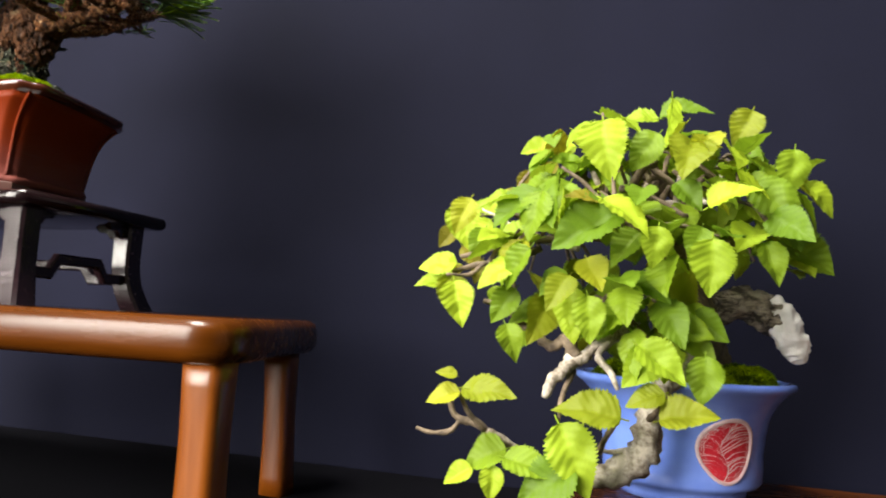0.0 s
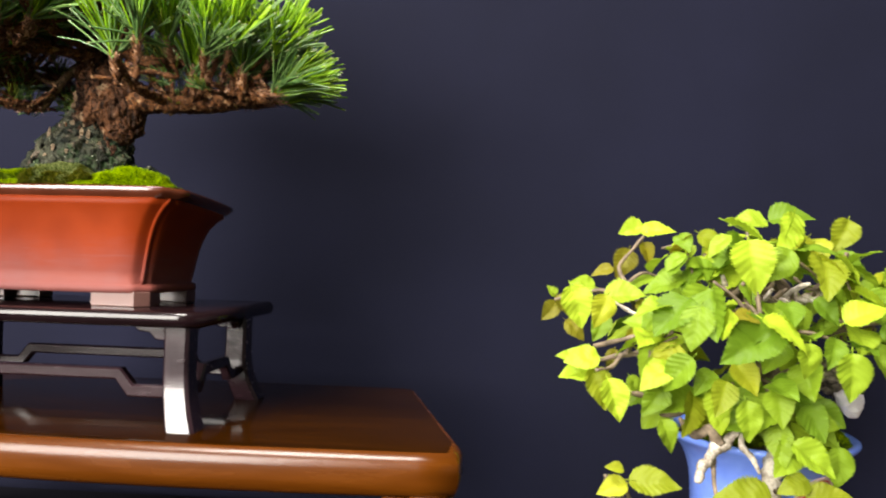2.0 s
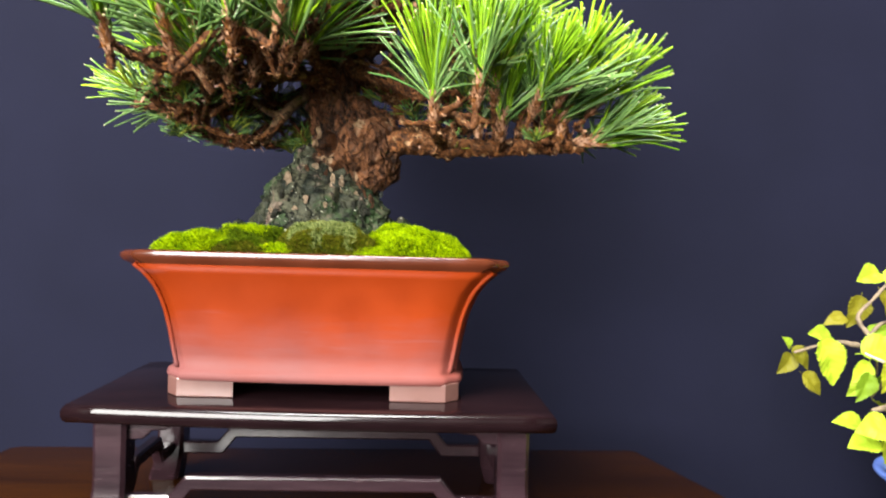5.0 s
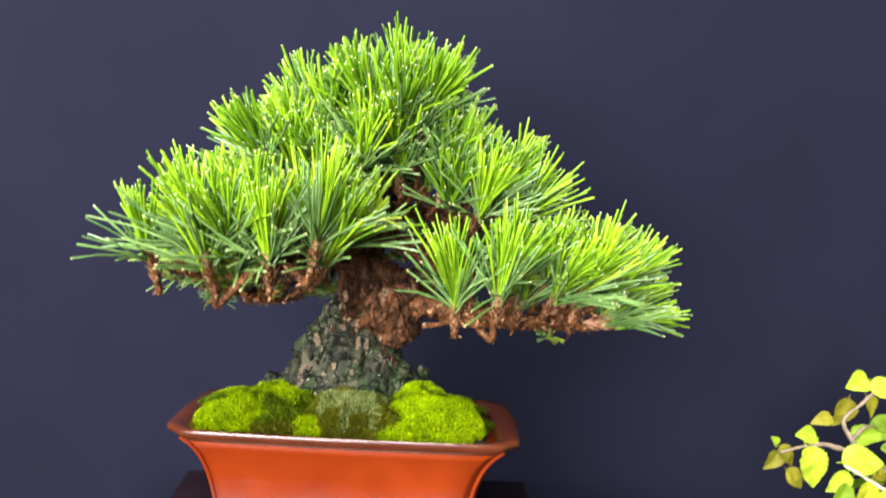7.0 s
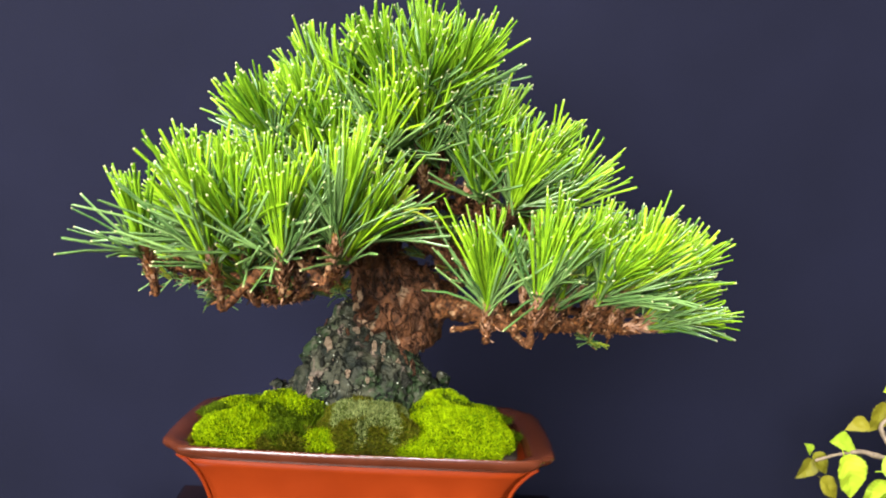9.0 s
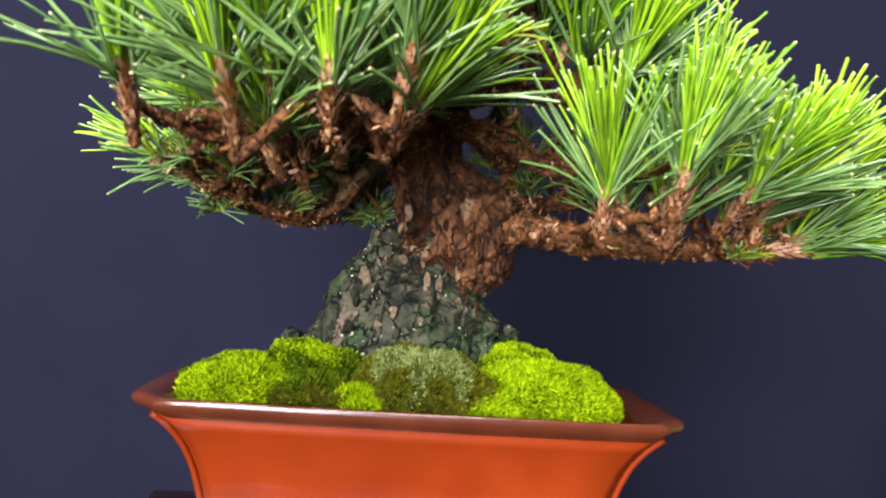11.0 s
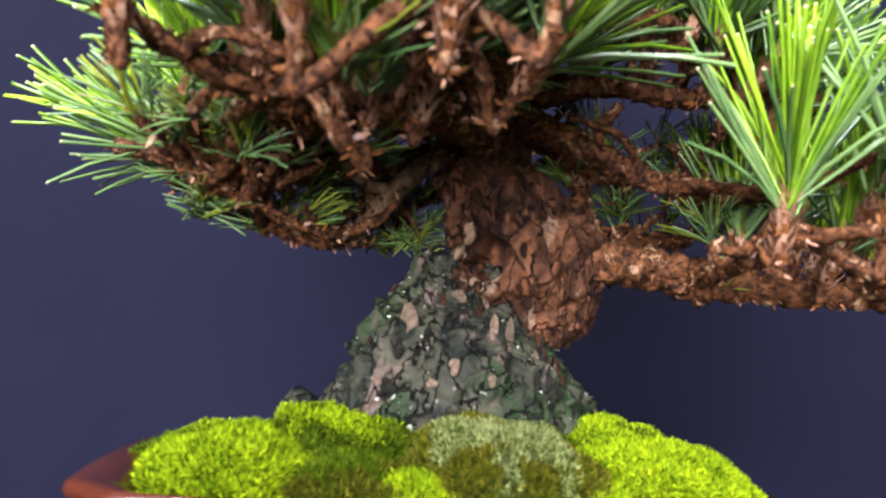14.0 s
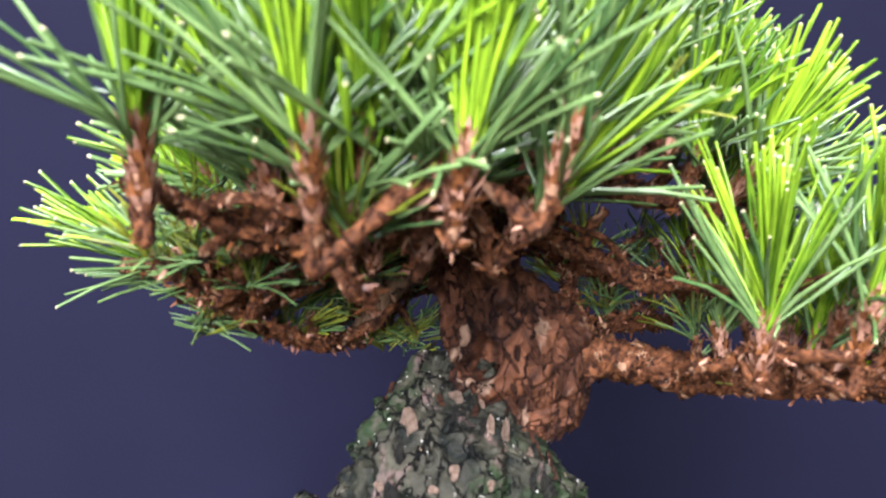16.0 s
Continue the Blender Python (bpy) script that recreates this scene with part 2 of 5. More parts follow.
pale_foot_tint(CLAY, (0.150, 0.074, 0.076), 0.004, 0.034, 0.68)
CLAY_RIM = material("burnished_brown_clay", (0.048, 0.011, 0.004), (0.080, 0.019, 0.008), 30.0, 0.22, 0.03, 90.0, coat=0.32)
CLAY_FOOT = material("pale_rubbed_clay", (0.085, 0.037, 0.030), (0.135, 0.065, 0.054), 40.0, 0.36, 0.04, 120.0, coat=0.2)
SOIL = material("dark_soil", (0.02, 0.014, 0.008), (0.07, 0.05, 0.03), 150.0, 0.9, 0.8, 700.0, depth=0.002)
BARK_OLD = bark("plated_pine_bark", (0.003, 0.004, 0.0025), (0.007, 0.010, 0.006), (0.070, 0.069, 0.041), (0.130, 0.094, 0.072), 118.0, 0.66, 0.0030, moss=(0.018, 0.036, 0.011), lichen=0.045)
BARK_RED = bark("reddish_pine_bark", (0.009, 0.0035, 0.0018), (0.018, 0.0068, 0.0026), (0.165, 0.066, 0.026), (0.23, 0.150, 0.088), 170.0, 0.36, 0.0028)
BARK_LIMB = bark("scaly_limb_bark", (0.003, 0.0012, 0.0004), (0.024, 0.0080, 0.0022), (0.205, 0.080, 0.026), (0.34, 0.20, 0.100), 420.0, 0.9, 0.0010)
BARK_SMOOTH = bark("smooth_young_bark", (0.016, 0.010, 0.005), (0.085, 0.048, 0.022), (0.23, 0.145, 0.072), (0.30, 0.20, 0.115), 300.0, 0.5, 0.0004)
BARK_PALE = material("pale_bark_flake", (0.24, 0.155, 0.090), (0.56, 0.42, 0.28), 1.8, 0.8, 0.8, 9.0, jitter=0.3, depth=0.1, spec=0.2)
BARK_GREY = material("greenish_bark_flake", (0.010, 0.014, 0.008), (0.060, 0.058, 0.040), 1.8, 0.85, 0.9, 9.0, jitter=0.25, depth=0.12, spec=0.2)
BARK_BROWN = material("brown_bark_flake", (0.024, 0.0075, 0.003), (0.21, 0.088, 0.037), 1.8, 0.8, 0.9, 9.0, jitter=0.45, depth=0.12, spec=0.2)
BUD = material("papery_bud_scale", (0.16, 0.055, 0.022), (0.58, 0.34, 0.20), 350.0, 0.6, 0.5, 1500.0, jitter=0.25)
DRY_SCALE = material("dry_orange_bark_scale", (0.055, 0.017, 0.004), (0.33, 0.128, 0.034), 500.0, 0.4, 0.4, 1500.0)
LICHEN = material("pale_lichen", (0.26, 0.29, 0.22), (0.58, 0.60, 0.50), 700.0, 0.9, 0.4, 1500.0)
DRIFTWOOD = material("bleached_deadwood", (0.16, 0.125, 0.09), (0.56, 0.50, 0.42), 110.0, 0.8, 0.7, 600.0, depth=0.0015, low=0.4, high=0.6)
TWIG = material("grey_brown_twig", (0.055, 0.038, 0.025), (0.21, 0.155, 0.10), 200.0, 0.8, 0.5, 900.0)
STUB = material("fissured_grey_bark", (0.045, 0.034, 0.022), (0.42, 0.36, 0.27), 150.0, 0.85, 0.9, 700.0, stretch=(0.3, 1, 1), depth=0.003, low=0.42, high=0.58)
GLAZE = material("blue_glaze", (0.16, 0.28, 0.88), (0.22, 0.36, 0.95), 30.0, 0.22, 0.03, 120.0, coat=0.5)
RED_ENAMEL = material("red_enamel", (0.55, 0.010, 0.025), (0.75, 0.030, 0.055), 200.0, 0.3, 0.1, 900.0)
WHITE_LINE = material("pale_pink_slip", (0.70, 0.45, 0.48), (0.85, 0.68, 0.68), 200.0, 0.4, 0.1, 900.0)
NEEDLE = foliage("pine_needle_green", (0.068, 0.185, 0.010), (0.36, 0.62, 0.020), 0.28, 0.27, sway=0.24)
NEEDLE_OLD = foliage("older_pine_needle", (0.050, 0.125, 0.032), (0.235, 0.39, 0.115), 0.2, 0.22, spec=0.7, sway=0.2)
NEEDLE_WEAK = foliage("weak_olive_needle", (0.060, 0.100, 0.006), (0.33, 0.40, 0.030), 0.3, 0.4, sway=0.4)
NEEDLE_TIP = material("cut_needle_tip", (0.30, 0.30, 0.11), (0.52, 0.50, 0.26), 300.0, 0.7, 0.1)
LEAF = foliage("lime_leaf", (0.155, 0.265, 0.014), (0.34, 0.475, 0.028), 0.42, 0.55, "object", 60.0, spec=0.3, sway=0.22)
LEAF_YELLOW = foliage("yellowing_leaf", (0.24, 0.29, 0.012), (0.39, 0.42, 0.024), 0.42, 0.55, "object", 60.0, spots=(0.22, 0.08, 0.02), spec=0.3, sway=0.15)
LEAF_TAN = foliage("olive_brown_leaf", (0.14, 0.135, 0.008), (0.30, 0.26, 0.014), 0.35, 0.6, "object", 60.0, spots=(0.12, 0.05, 0.015), spec=0.3)
MOSS_BRIGHT = foliage("bright_moss", (0.062, 0.15, 0.0005), (0.46, 0.61, 0.001), 0.3, 0.7, scale=160.0, spec=0.06)
MOSS_DARK = foliage("deep_green_moss", (0.028, 0.062, 0.002), (0.13, 0.19, 0.004), 0.25, 0.75, spec=0.06)
MOSS_OLIVE = foliage("olive_moss", (0.030, 0.034, 0.002), (0.15, 0.145, 0.009), 0.25, 0.75, spec=0.06)
MOSS_PALE = foliage("grey_green_moss", (0.048, 0.068, 0.009), (0.33, 0.38, 0.13), 0.25, 0.8, spec=0.06)
MOSS_STEM_SHADE = foliage("shaded_moss_stem", (0.020, 0.045, 0.001), (0.085, 0.13, 0.002), 0.2, 0.8, spec=0.05)
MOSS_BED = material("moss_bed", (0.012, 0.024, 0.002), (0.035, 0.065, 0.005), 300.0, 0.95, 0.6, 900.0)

# ---- building helpers ----


def smooth(me, on=True):
    me.polygons.foreach_set("use_smooth", [on] * len(me.polygons))
    return me


def part(name, bm, mats, parent=None, label="", shaded=True):
    """Links a bmesh as one mesh object, under a thing or a part of it."""
    me = bpy.data.meshes.new(name)
    bm.to_mesh(me)
    bm.free()
    for m in mats if isinstance(mats, (list, tuple)) else [mats]:
        me.materials.append(m)
    smooth(me, shaded)
    ob = new(name, me)
    ob.parent = parent
    if label:
        tagged(ob, label)
    return ob


def mesh_part(name, verts, faces, mats, parent=None, label="", slots=None, shaded=True):
    me = bpy.data.meshes.new(name)
    me.from_pydata([tuple(v) for v in verts], [], faces)
    for m in mats if isinstance(mats, (list, tuple)) else [mats]:
        me.materials.append(m)
    if slots is not None:
        me.polygons.foreach_set("material_index", slots)
    smooth(me, shaded)
    ob = new(name, me)
    ob.parent = parent
    if label:
        tagged(ob, label)
    return ob


def thing(name, label, category, at=(0, 0, 0), group="", kind=""):
    ob = new(name)
    ob.empty_display_size = 0.01
    ob.location = at
    return tagged(ob, label, category, group, kind)


def box(bm, x0, x1, y0, y1, z0, z1, bevel=0.0, steps=2):
    made = bmesh.ops.create_cube(bm, size=1)["verts"]
    bmesh.ops.transform(bm, matrix=Matrix.Translation(((x0 + x1) / 2, (y0 + y1) / 2, (z0 + z1) / 2)) @ Matrix.Diagonal((x1 - x0, y1 - y0, z1 - z0, 1)), verts=made)
    if bevel:
        edges = list({e for v in made for e in v.link_edges})
        bmesh.ops.bevel(bm, geom=edges, offset=bevel, segments=steps, profile=0.5, affect="EDGES")
    return bm


def prism(bm, outline, low, high, axis="z", bevel=0.0, steps=2):
    """A solid between two values of one axis over an outline in the other two."""
    def place(a, b, c):
        return {"z": (a, b, c), "y": (a, c, b), "x": (c, a, b)}[axis]
    rings = [[bm.verts.new(place(a, b, c)) for a, b in outline] for c in (low, high)]
    n = len(outline)
    faces = [bm.faces.new(rings[0]), bm.faces.new(rings[1])]
    faces += [bm.faces.new((rings[0][i], rings[0][(i + 1) % n], rings[1][(i + 1) % n], rings[1][i])) for i in range(n)]
    bmesh.ops.recalc_face_normals(bm, faces=faces)
    if bevel:
        edges = list({e for f in faces[:2] for e in f.edges})
        bmesh.ops.bevel(bm, geom=edges, offset=bevel, segments=steps, profile=0.5, affect="EDGES")
    return bm


def loft(bm, rings, close_ends=True):
    """Skin over rings of the same number of points."""
    made = [[bm.verts.new(p) for p in ring] for ring in rings]
    for a, b in zip(made, made[1:]):
        n = len(a)
        for i in range(n):
            bm.faces.new((a[i], a[(i + 1) % n], b[(i + 1) % n], b[i]))
    if close_ends:
        bm.faces.new(made[0][::-1])
        bm.faces.new(made[-1])
    bmesh.ops.recalc_face_normals(bm, faces=bm.faces[:])
    return made


def spline(points, steps):
    """Points on a Catmull-Rom curve through rows of (x, y, z, radius)."""
    p = [np.array(q, float) for q in points]
    p = [2 * p[0] - p[1], *p, 2 * p[-1] - p[-2]]
    out = []
    for i in range(1, len(p) - 2):
        for k in range(steps):
            t = k / steps
            out.append(0.5 * (2 * p[i] + (p[i + 1] - p[i - 1]) * t + (2 * p[i - 1] - 5 * p[i] + 4 * p[i + 1] - p[i + 2]) * t * t + (3 * p[i] - p[i - 1] - 3 * p[i + 1] + p[i + 2]) * t ** 3))
    out.append(p[-2])
    return out


def limb(bm, points, steps=6, around=10, rough=0.15, grain=260.0, plates=0.0, plate_size=0.008, cap=True, flat=1.0):
    """A gnarled round limb along a curve; rough: noise on its radius; plates: depth of cracks between bark plates, in metres."""
    line = spline(points, steps)
    up = Vector((0.3, 0.9, 0.2)).normalized()
    rings = []
    for i, q in enumerate(line):
        c, r = Vector(q[:3]), max(q[3], 1e-4)
        ahead = Vector(line[min(i + 1, len(line) - 1)][:3]) - Vector(line[max(i - 1, 0)][:3])
        ahead.normalize()
        a = ahead.cross(up).normalized()
        b = a.cross(ahead)
        ring = []
        for k in range(around):
            u = 2 * math.pi * k / around
            out = a * math.cos(u) + b * math.sin(u)
            p = c + out * r
            rad = r * (1 + rough * noise.noise(p * grain) + 0.6 * rough * noise.noise(p * grain * 2.7))
            if plates:
                q3 = Vector((p.x, p.y, p.z * 0.62)) / plate_size + noise.noise_vector(p * 95) * 0.75 + noise.noise_vector(p * 330) * 0.25
                d, cells = noise.voronoi(q3)
                gap = min(1.0, (d[1] - d[0]) / 0.16)
                tone = noise.noise(cells[0] * 3.7)
                lift = max(-0.6, min(0.6, cells[0].z - q3.z))
                rad += plates * (0.8 * gap * (0.4 + 0.6 * abs(noise.noise(p * 60 + Vector((9, 0, 0))) * 2)) - 0.5 + 0.7 * tone + 0.55 * lift + 0.35 * noise.noise(p * 700))
            off = out * rad
            ring.append(c + Vector((off.x, off.y * flat, off.z)))
        rings.append(ring)
    return loft(bm, rings, cap)


def turn_to(way, spin=0.0):
    """A turn that lays local z along way."""
    return Vector(way).to_track_quat("Z", "Y").to_matrix().to_4x4() @ Matrix.Rotation(spin, 4, "Z")


# ---- the setting ----
TOP = 0.095  # the table's top
WALL_Y = 0.178

floor_ob = part("floor", box(bmesh.new(), -2.0, 2.0, -2.0, 0.32, -0.82, -0.78), BOARDS)
tagged(floor_ob, "brown boarded floor of the exhibition room", "floor", kind="structure")
ceiling_bm = bmesh.new()
for x0, x1, y0, y1 in ((-2, -0.75, -2, 0.32), (0.25, 2, -2, 0.32), (-0.75, 0.25, -2, -0.75), (-0.75, 0.25, 0.05, 0.32)):
    box(ceiling_bm, x0, x1, y0, y1, 1.9, 1.96)
tagged(part("ceiling", ceiling_bm, PLASTER), "grey plaster ceiling with a skylight opening", "ceiling", kind="structure")
south = bmesh.new()
for x0, x1, z0, z1 in ((-2, -1.85, -0.78, 1.9), (-0.1, 2, -0.78, 1.9), (-1.85, -0.1, -0.78, 0.05), (-1.85, -0.1, 1.80, 1.9)):
    box(south, x0, x1, -2.08, -2.0, z0, z1)
tagged(part("wall_south", south, PLASTER), "grey plaster wall with a large window opening", "wall", kind="structure")
for name, x0, x1 in (("wall_west", -2.08, -2.0), ("wall_east", 2.0, 2.08)):
    tagged(part(name, box(bmesh.new(), x0, x1, -2.08, 0.4, -0.78, 1.9), PLASTER), "grey plaster side wall", "wall", kind="structure")


def cloth_wall():
    """The backdrop: a tall stretched cloth with barely visible slack."""
    bm = bmesh.new()
    nx, nz = 120, 60
    rows = []
    for j in range(nz + 1):
        z = -0.78 + 2.68 * j / nz
        rows.append([bm.verts.new((x := -2 + 4 * i / nx, WALL_Y + 0.0025 * noise.noise(Vector((x * 3.1, z * 1.7, 2.0))), z)) for i in range(nx + 1)])
    for a, b in zip(rows, rows[1:]):
        for i in range(nx):
            bm.faces.new((a[i], a[i + 1], b[i + 1], b[i]))
    return bm


backdrop = part("wall_north", cloth_wall(), CLOTH)
backdrop.modifiers.new("thick", "SOLIDIFY").thickness = 0.06
tagged(backdrop, "dark navy cloth backdrop stretched behind the display", "backdrop", kind="structure")
bench = part("display_bench", box(bmesh.new(), -1.6, 1.6, -0.42, 0.170, -0.78, 0.0, 0.004), BENCH_CLOTH)
tagged(bench, "long display bench covered in black cloth", "bench", kind="structure")


# ---- lacquered table under the pine ----
def build_table():
    table = thing("low_table", "glossy red-brown lacquered wooden low table with rounded edges", "table")
    bm = bmesh.new()
    n = 24
    front = []
    for i in range(n + 1):
        u = i / n
        x = -0.165 + (0.2255 + 0.165) * u
        front.append((x, -0.027 - 0.019 * u - 0.012 * math.sin(math.pi * u)))
    outline = [*front, (0.2265, -0.024), (0.1930, 0.101), (0.1875, 0.106), (-0.140, 0.106), (-0.146, 0.101), (-0.167, -0.014)]
    prism(bm, outline, TOP - 0.0190, TOP, "z", 0.0068, 5)
    bm.normal_update()
    # Upward faces get the darker copy, their dimmer light put into colour.
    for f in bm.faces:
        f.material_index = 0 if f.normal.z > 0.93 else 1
    part("tabletop", bm, [LACQUER_TOP_SHADE, LACQUER_EDGE], table, "glossy top coloured darker for shade, with warmer rounded edge")
    for x0, x1, y0, y1, lean in ((0.2045, 0.2235, -0.041, -0.023, 0.0), (0.1740, 0.1905, 0.073, 0.090, 0.003), (-0.157, -0.137, -0.024, -0.006, 0.0), (-0.138, -0.120, 0.076, 0.094, -0.003)):
        bm = bmesh.new()
        rings = []
        for k in range(9):
            z = (TOP - 0.018) * (1 - k / 8)
            w = 1.0 - 0.10 * math.sin(math.pi * k / 8)
            cx, cy = (x0 + x1) / 2 + lean * k / 8, (y0 + y1) / 2
            ring = []
            for a in range(20):
                t = 2 * math.pi * a / 20
                c, s = math.cos(t), math.sin(t)
                ring.append((cx + (x1 - x0) / 2 * w * math.copysign(abs(c) ** 0.55, c), cy + (y1 - y0) / 2 * w * math.copysign(abs(s) ** 0.55, s), z))
            rings.append(ring)
        loft(bm, rings)
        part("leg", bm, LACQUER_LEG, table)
    return table


build_table()


# ---- dark display stand on the table ----
STAND_HIGH = 0.0526


def build_stand():
    stand = thing("display_stand", "dark polished rosewood display stand with curved legs and stepped rails", "stand", (0, 0, TOP))
    cx, hw, y0, y1, high = 0.0255, 0.0885, -0.0305, 0.0610, STAND_HIGH
    bm = bmesh.new()
    n = 14
    outline = [(cx - hw + 2 * hw * i / n, y0 + 0.005 * (1 - i / n) - 0.004 * math.sin(math.pi * i / n)) for i in range(n + 1)] + [(cx + hw, y1), (cx - hw, y1)]
    prism(bm, outline, high - 0.0072, high, "z", 0.0028, 3)
    part("top_board", bm, ROSEWOOD_TOP, stand)
    lw = 0.0120
    spots = [(cx - hw + 0.0105, -1, y0 + 0.006, -1), (cx + hw - 0.0085 - lw, 1, y0 + 0.006, -1), (cx - hw + 0.0105, -1, y1 - 0.0175, 1), (cx + hw - 0.0085 - lw, 1, y1 - 0.0175, 1)]
    for x, sx, y, sy in spots:
        bm = bmesh.new()
        rings = []
        for k in range(31):
            u = k / 30
            z = (high - 0.006) * (1 - u)
            kick = 0.0050 * max(0.0, (u - 0.45) / 0.55) ** 2
            w = lw * (1 - 0.06 * math.sin(math.pi * u)) * (1 + 0.12 * u * u)
            ax, ay = x + sx * kick + (lw - w) / 2, y + sy * kick
            ring = []
            for px, py in ((0.12, 0), (0.88, 0), (1, 0.12), (1, 0.88), (0.88, 1), (0.12, 1), (0, 0.88), (0, 0.12)):
                ring.append((ax + w * px, ay + w * py, z))
            rings.append(ring)
        loft(bm, rings)
        part("leg", bm, ROSEWOOD, stand, shaded=False)
    # Rails with lowered ends, front and back, then the two sides.
    xl, xr = cx - hw + 0.0105 + lw, cx + hw - 0.0085 - lw
    a, b = 0.0132, 0.0188
    for y in (y0 + 0.0085, y1 - 0.0150):
        shape = [(xl - 0.001, a), (xl + 0.017, a), (xl + 0.023, a + 0.0075), (xr - 0.023, a + 0.0075), (xr - 0.017, a), (xr + 0.001, a), (xr + 0.001, b), (xr - 0.0145, b), (xr - 0.0205, b + 0.0072), (xl + 0.0205, b + 0.0072), (xl + 0.0145, b), (xl - 0.001, b)]
        part("rail", prism(bmesh.new(), shape, y, y + 0.005, "y", 0.0008, 1), ROSEWOOD, stand, shaded=False)
        for s, x in ((1, xl - 0.001), (-1, xr + 0.001)):
            shape = [(x, high - 0.0065), (x + s * 0.018, high - 0.0065), (x + s * 0.014, high - 0.0100), (x + s * 0.009, high - 0.0105), (x + s * 0.006, high - 0.0135), (x, high - 0.0140)]
            part("bracket", prism(bmesh.new(), shape, y + 0.001, y + 0.004, "y", 0.0005, 1), ROSEWOOD, stand, shaded=False)
    ya, yb = y0 + 0.0165, y1 - 0.0175
    for x in (cx - hw + 0.013, cx + hw - 0.016):
        shape = [(ya - 0.001, a), (ya + 0.012, a), (ya + 0.017, a + 0.0075), (yb - 0.017, a + 0.0075), (yb - 0.012, a), (yb + 0.001, a), (yb + 0.001, b), (yb - 0.010, b), (yb - 0.015, b + 0.0072), (ya + 0.015, b + 0.0072), (ya + 0.010, b), (ya - 0.001, b)]
        part("rail", prism(bmesh.new(), shape, x, x + 0.005, "x", 0.0008, 1), ROSEWOOD, stand, shaded=False)
        for s, y in ((1, ya - 0.001), (-1, yb + 0.001)):
            shape = [(y, high - 0.0065), (y + s * 0.014, high - 0.0065), (y + s * 0.011, high - 0.0100), (y + s * 0.007, high - 0.0105), (y + s * 0.005, high - 0.0135), (y, high - 0.0140)]
            part("bracket", prism(bmesh.new(), shape, x + 0.001, x + 0.004, "x", 0.0005, 1), ROSEWOOD, stand, shaded=False)
    turn = Matrix.Rotation(radians(-1.5), 4, "Z")
    mid = Vector((cx, 0.5 * (y0 + y1), 0))
    stand.matrix_world = Matrix.Translation(Vector((0, 0, TOP)) + mid) @ turn @ Matrix.Translation(-mid)
    return stand


build_stand()
STAND_Z = TOP + STAND_HIGH

# ---- red-brown pot with cut corners ----
POT_X, POT_Y = 0.0246, 0.0141
RIM_Z = 0.2030
POT_TURN = radians(-3.4)


def cut_rect(hx, hy, cut, z, soft=0.0012):
    """A rectangle with cut corners, its sides swelling a little, corners softened."""
    pts = []
    corners = [(hx, -hy + cut), (hx, hy - cut), (hx - cut, hy), (-hx + cut, hy), (-hx, hy - cut), (-hx, -hy + cut), (-hx + cut, -hy), (hx - cut, -hy)]
    n = len(corners)
    for i in range(n):
        p, q = Vector(corners[i]), Vector(corners[(i + 1) % n])
        long_side = (q - p).length > 2.5 * cut
        k = 12 if long_side else 4
        out = Vector((q.y - p.y, p.x - q.x)).normalized()
        edge = min(soft / (q - p).length, 0.3)
        for j in range(k):
            u = edge + (1 - 2 * edge) * j / (k - 1)
            swell = 0.0014 * 4 * u * (1 - u) if long_side else -0.0007 * math.sin(math.pi * u)
            c = p.lerp(q, u) + out * swell
            pts.append((POT_X + c.x, POT_Y + c.y, z))
    return pts


def sagged(p):
    """The kiln-warped upper part sinks a little towards the rear."""
    f = max(0.0, min(1.0, (p[2] - 0.158) / 0.040))
    return p[0], p[1], p[2] - 0.085 * f * (p[1] - POT_Y + 0.0335)


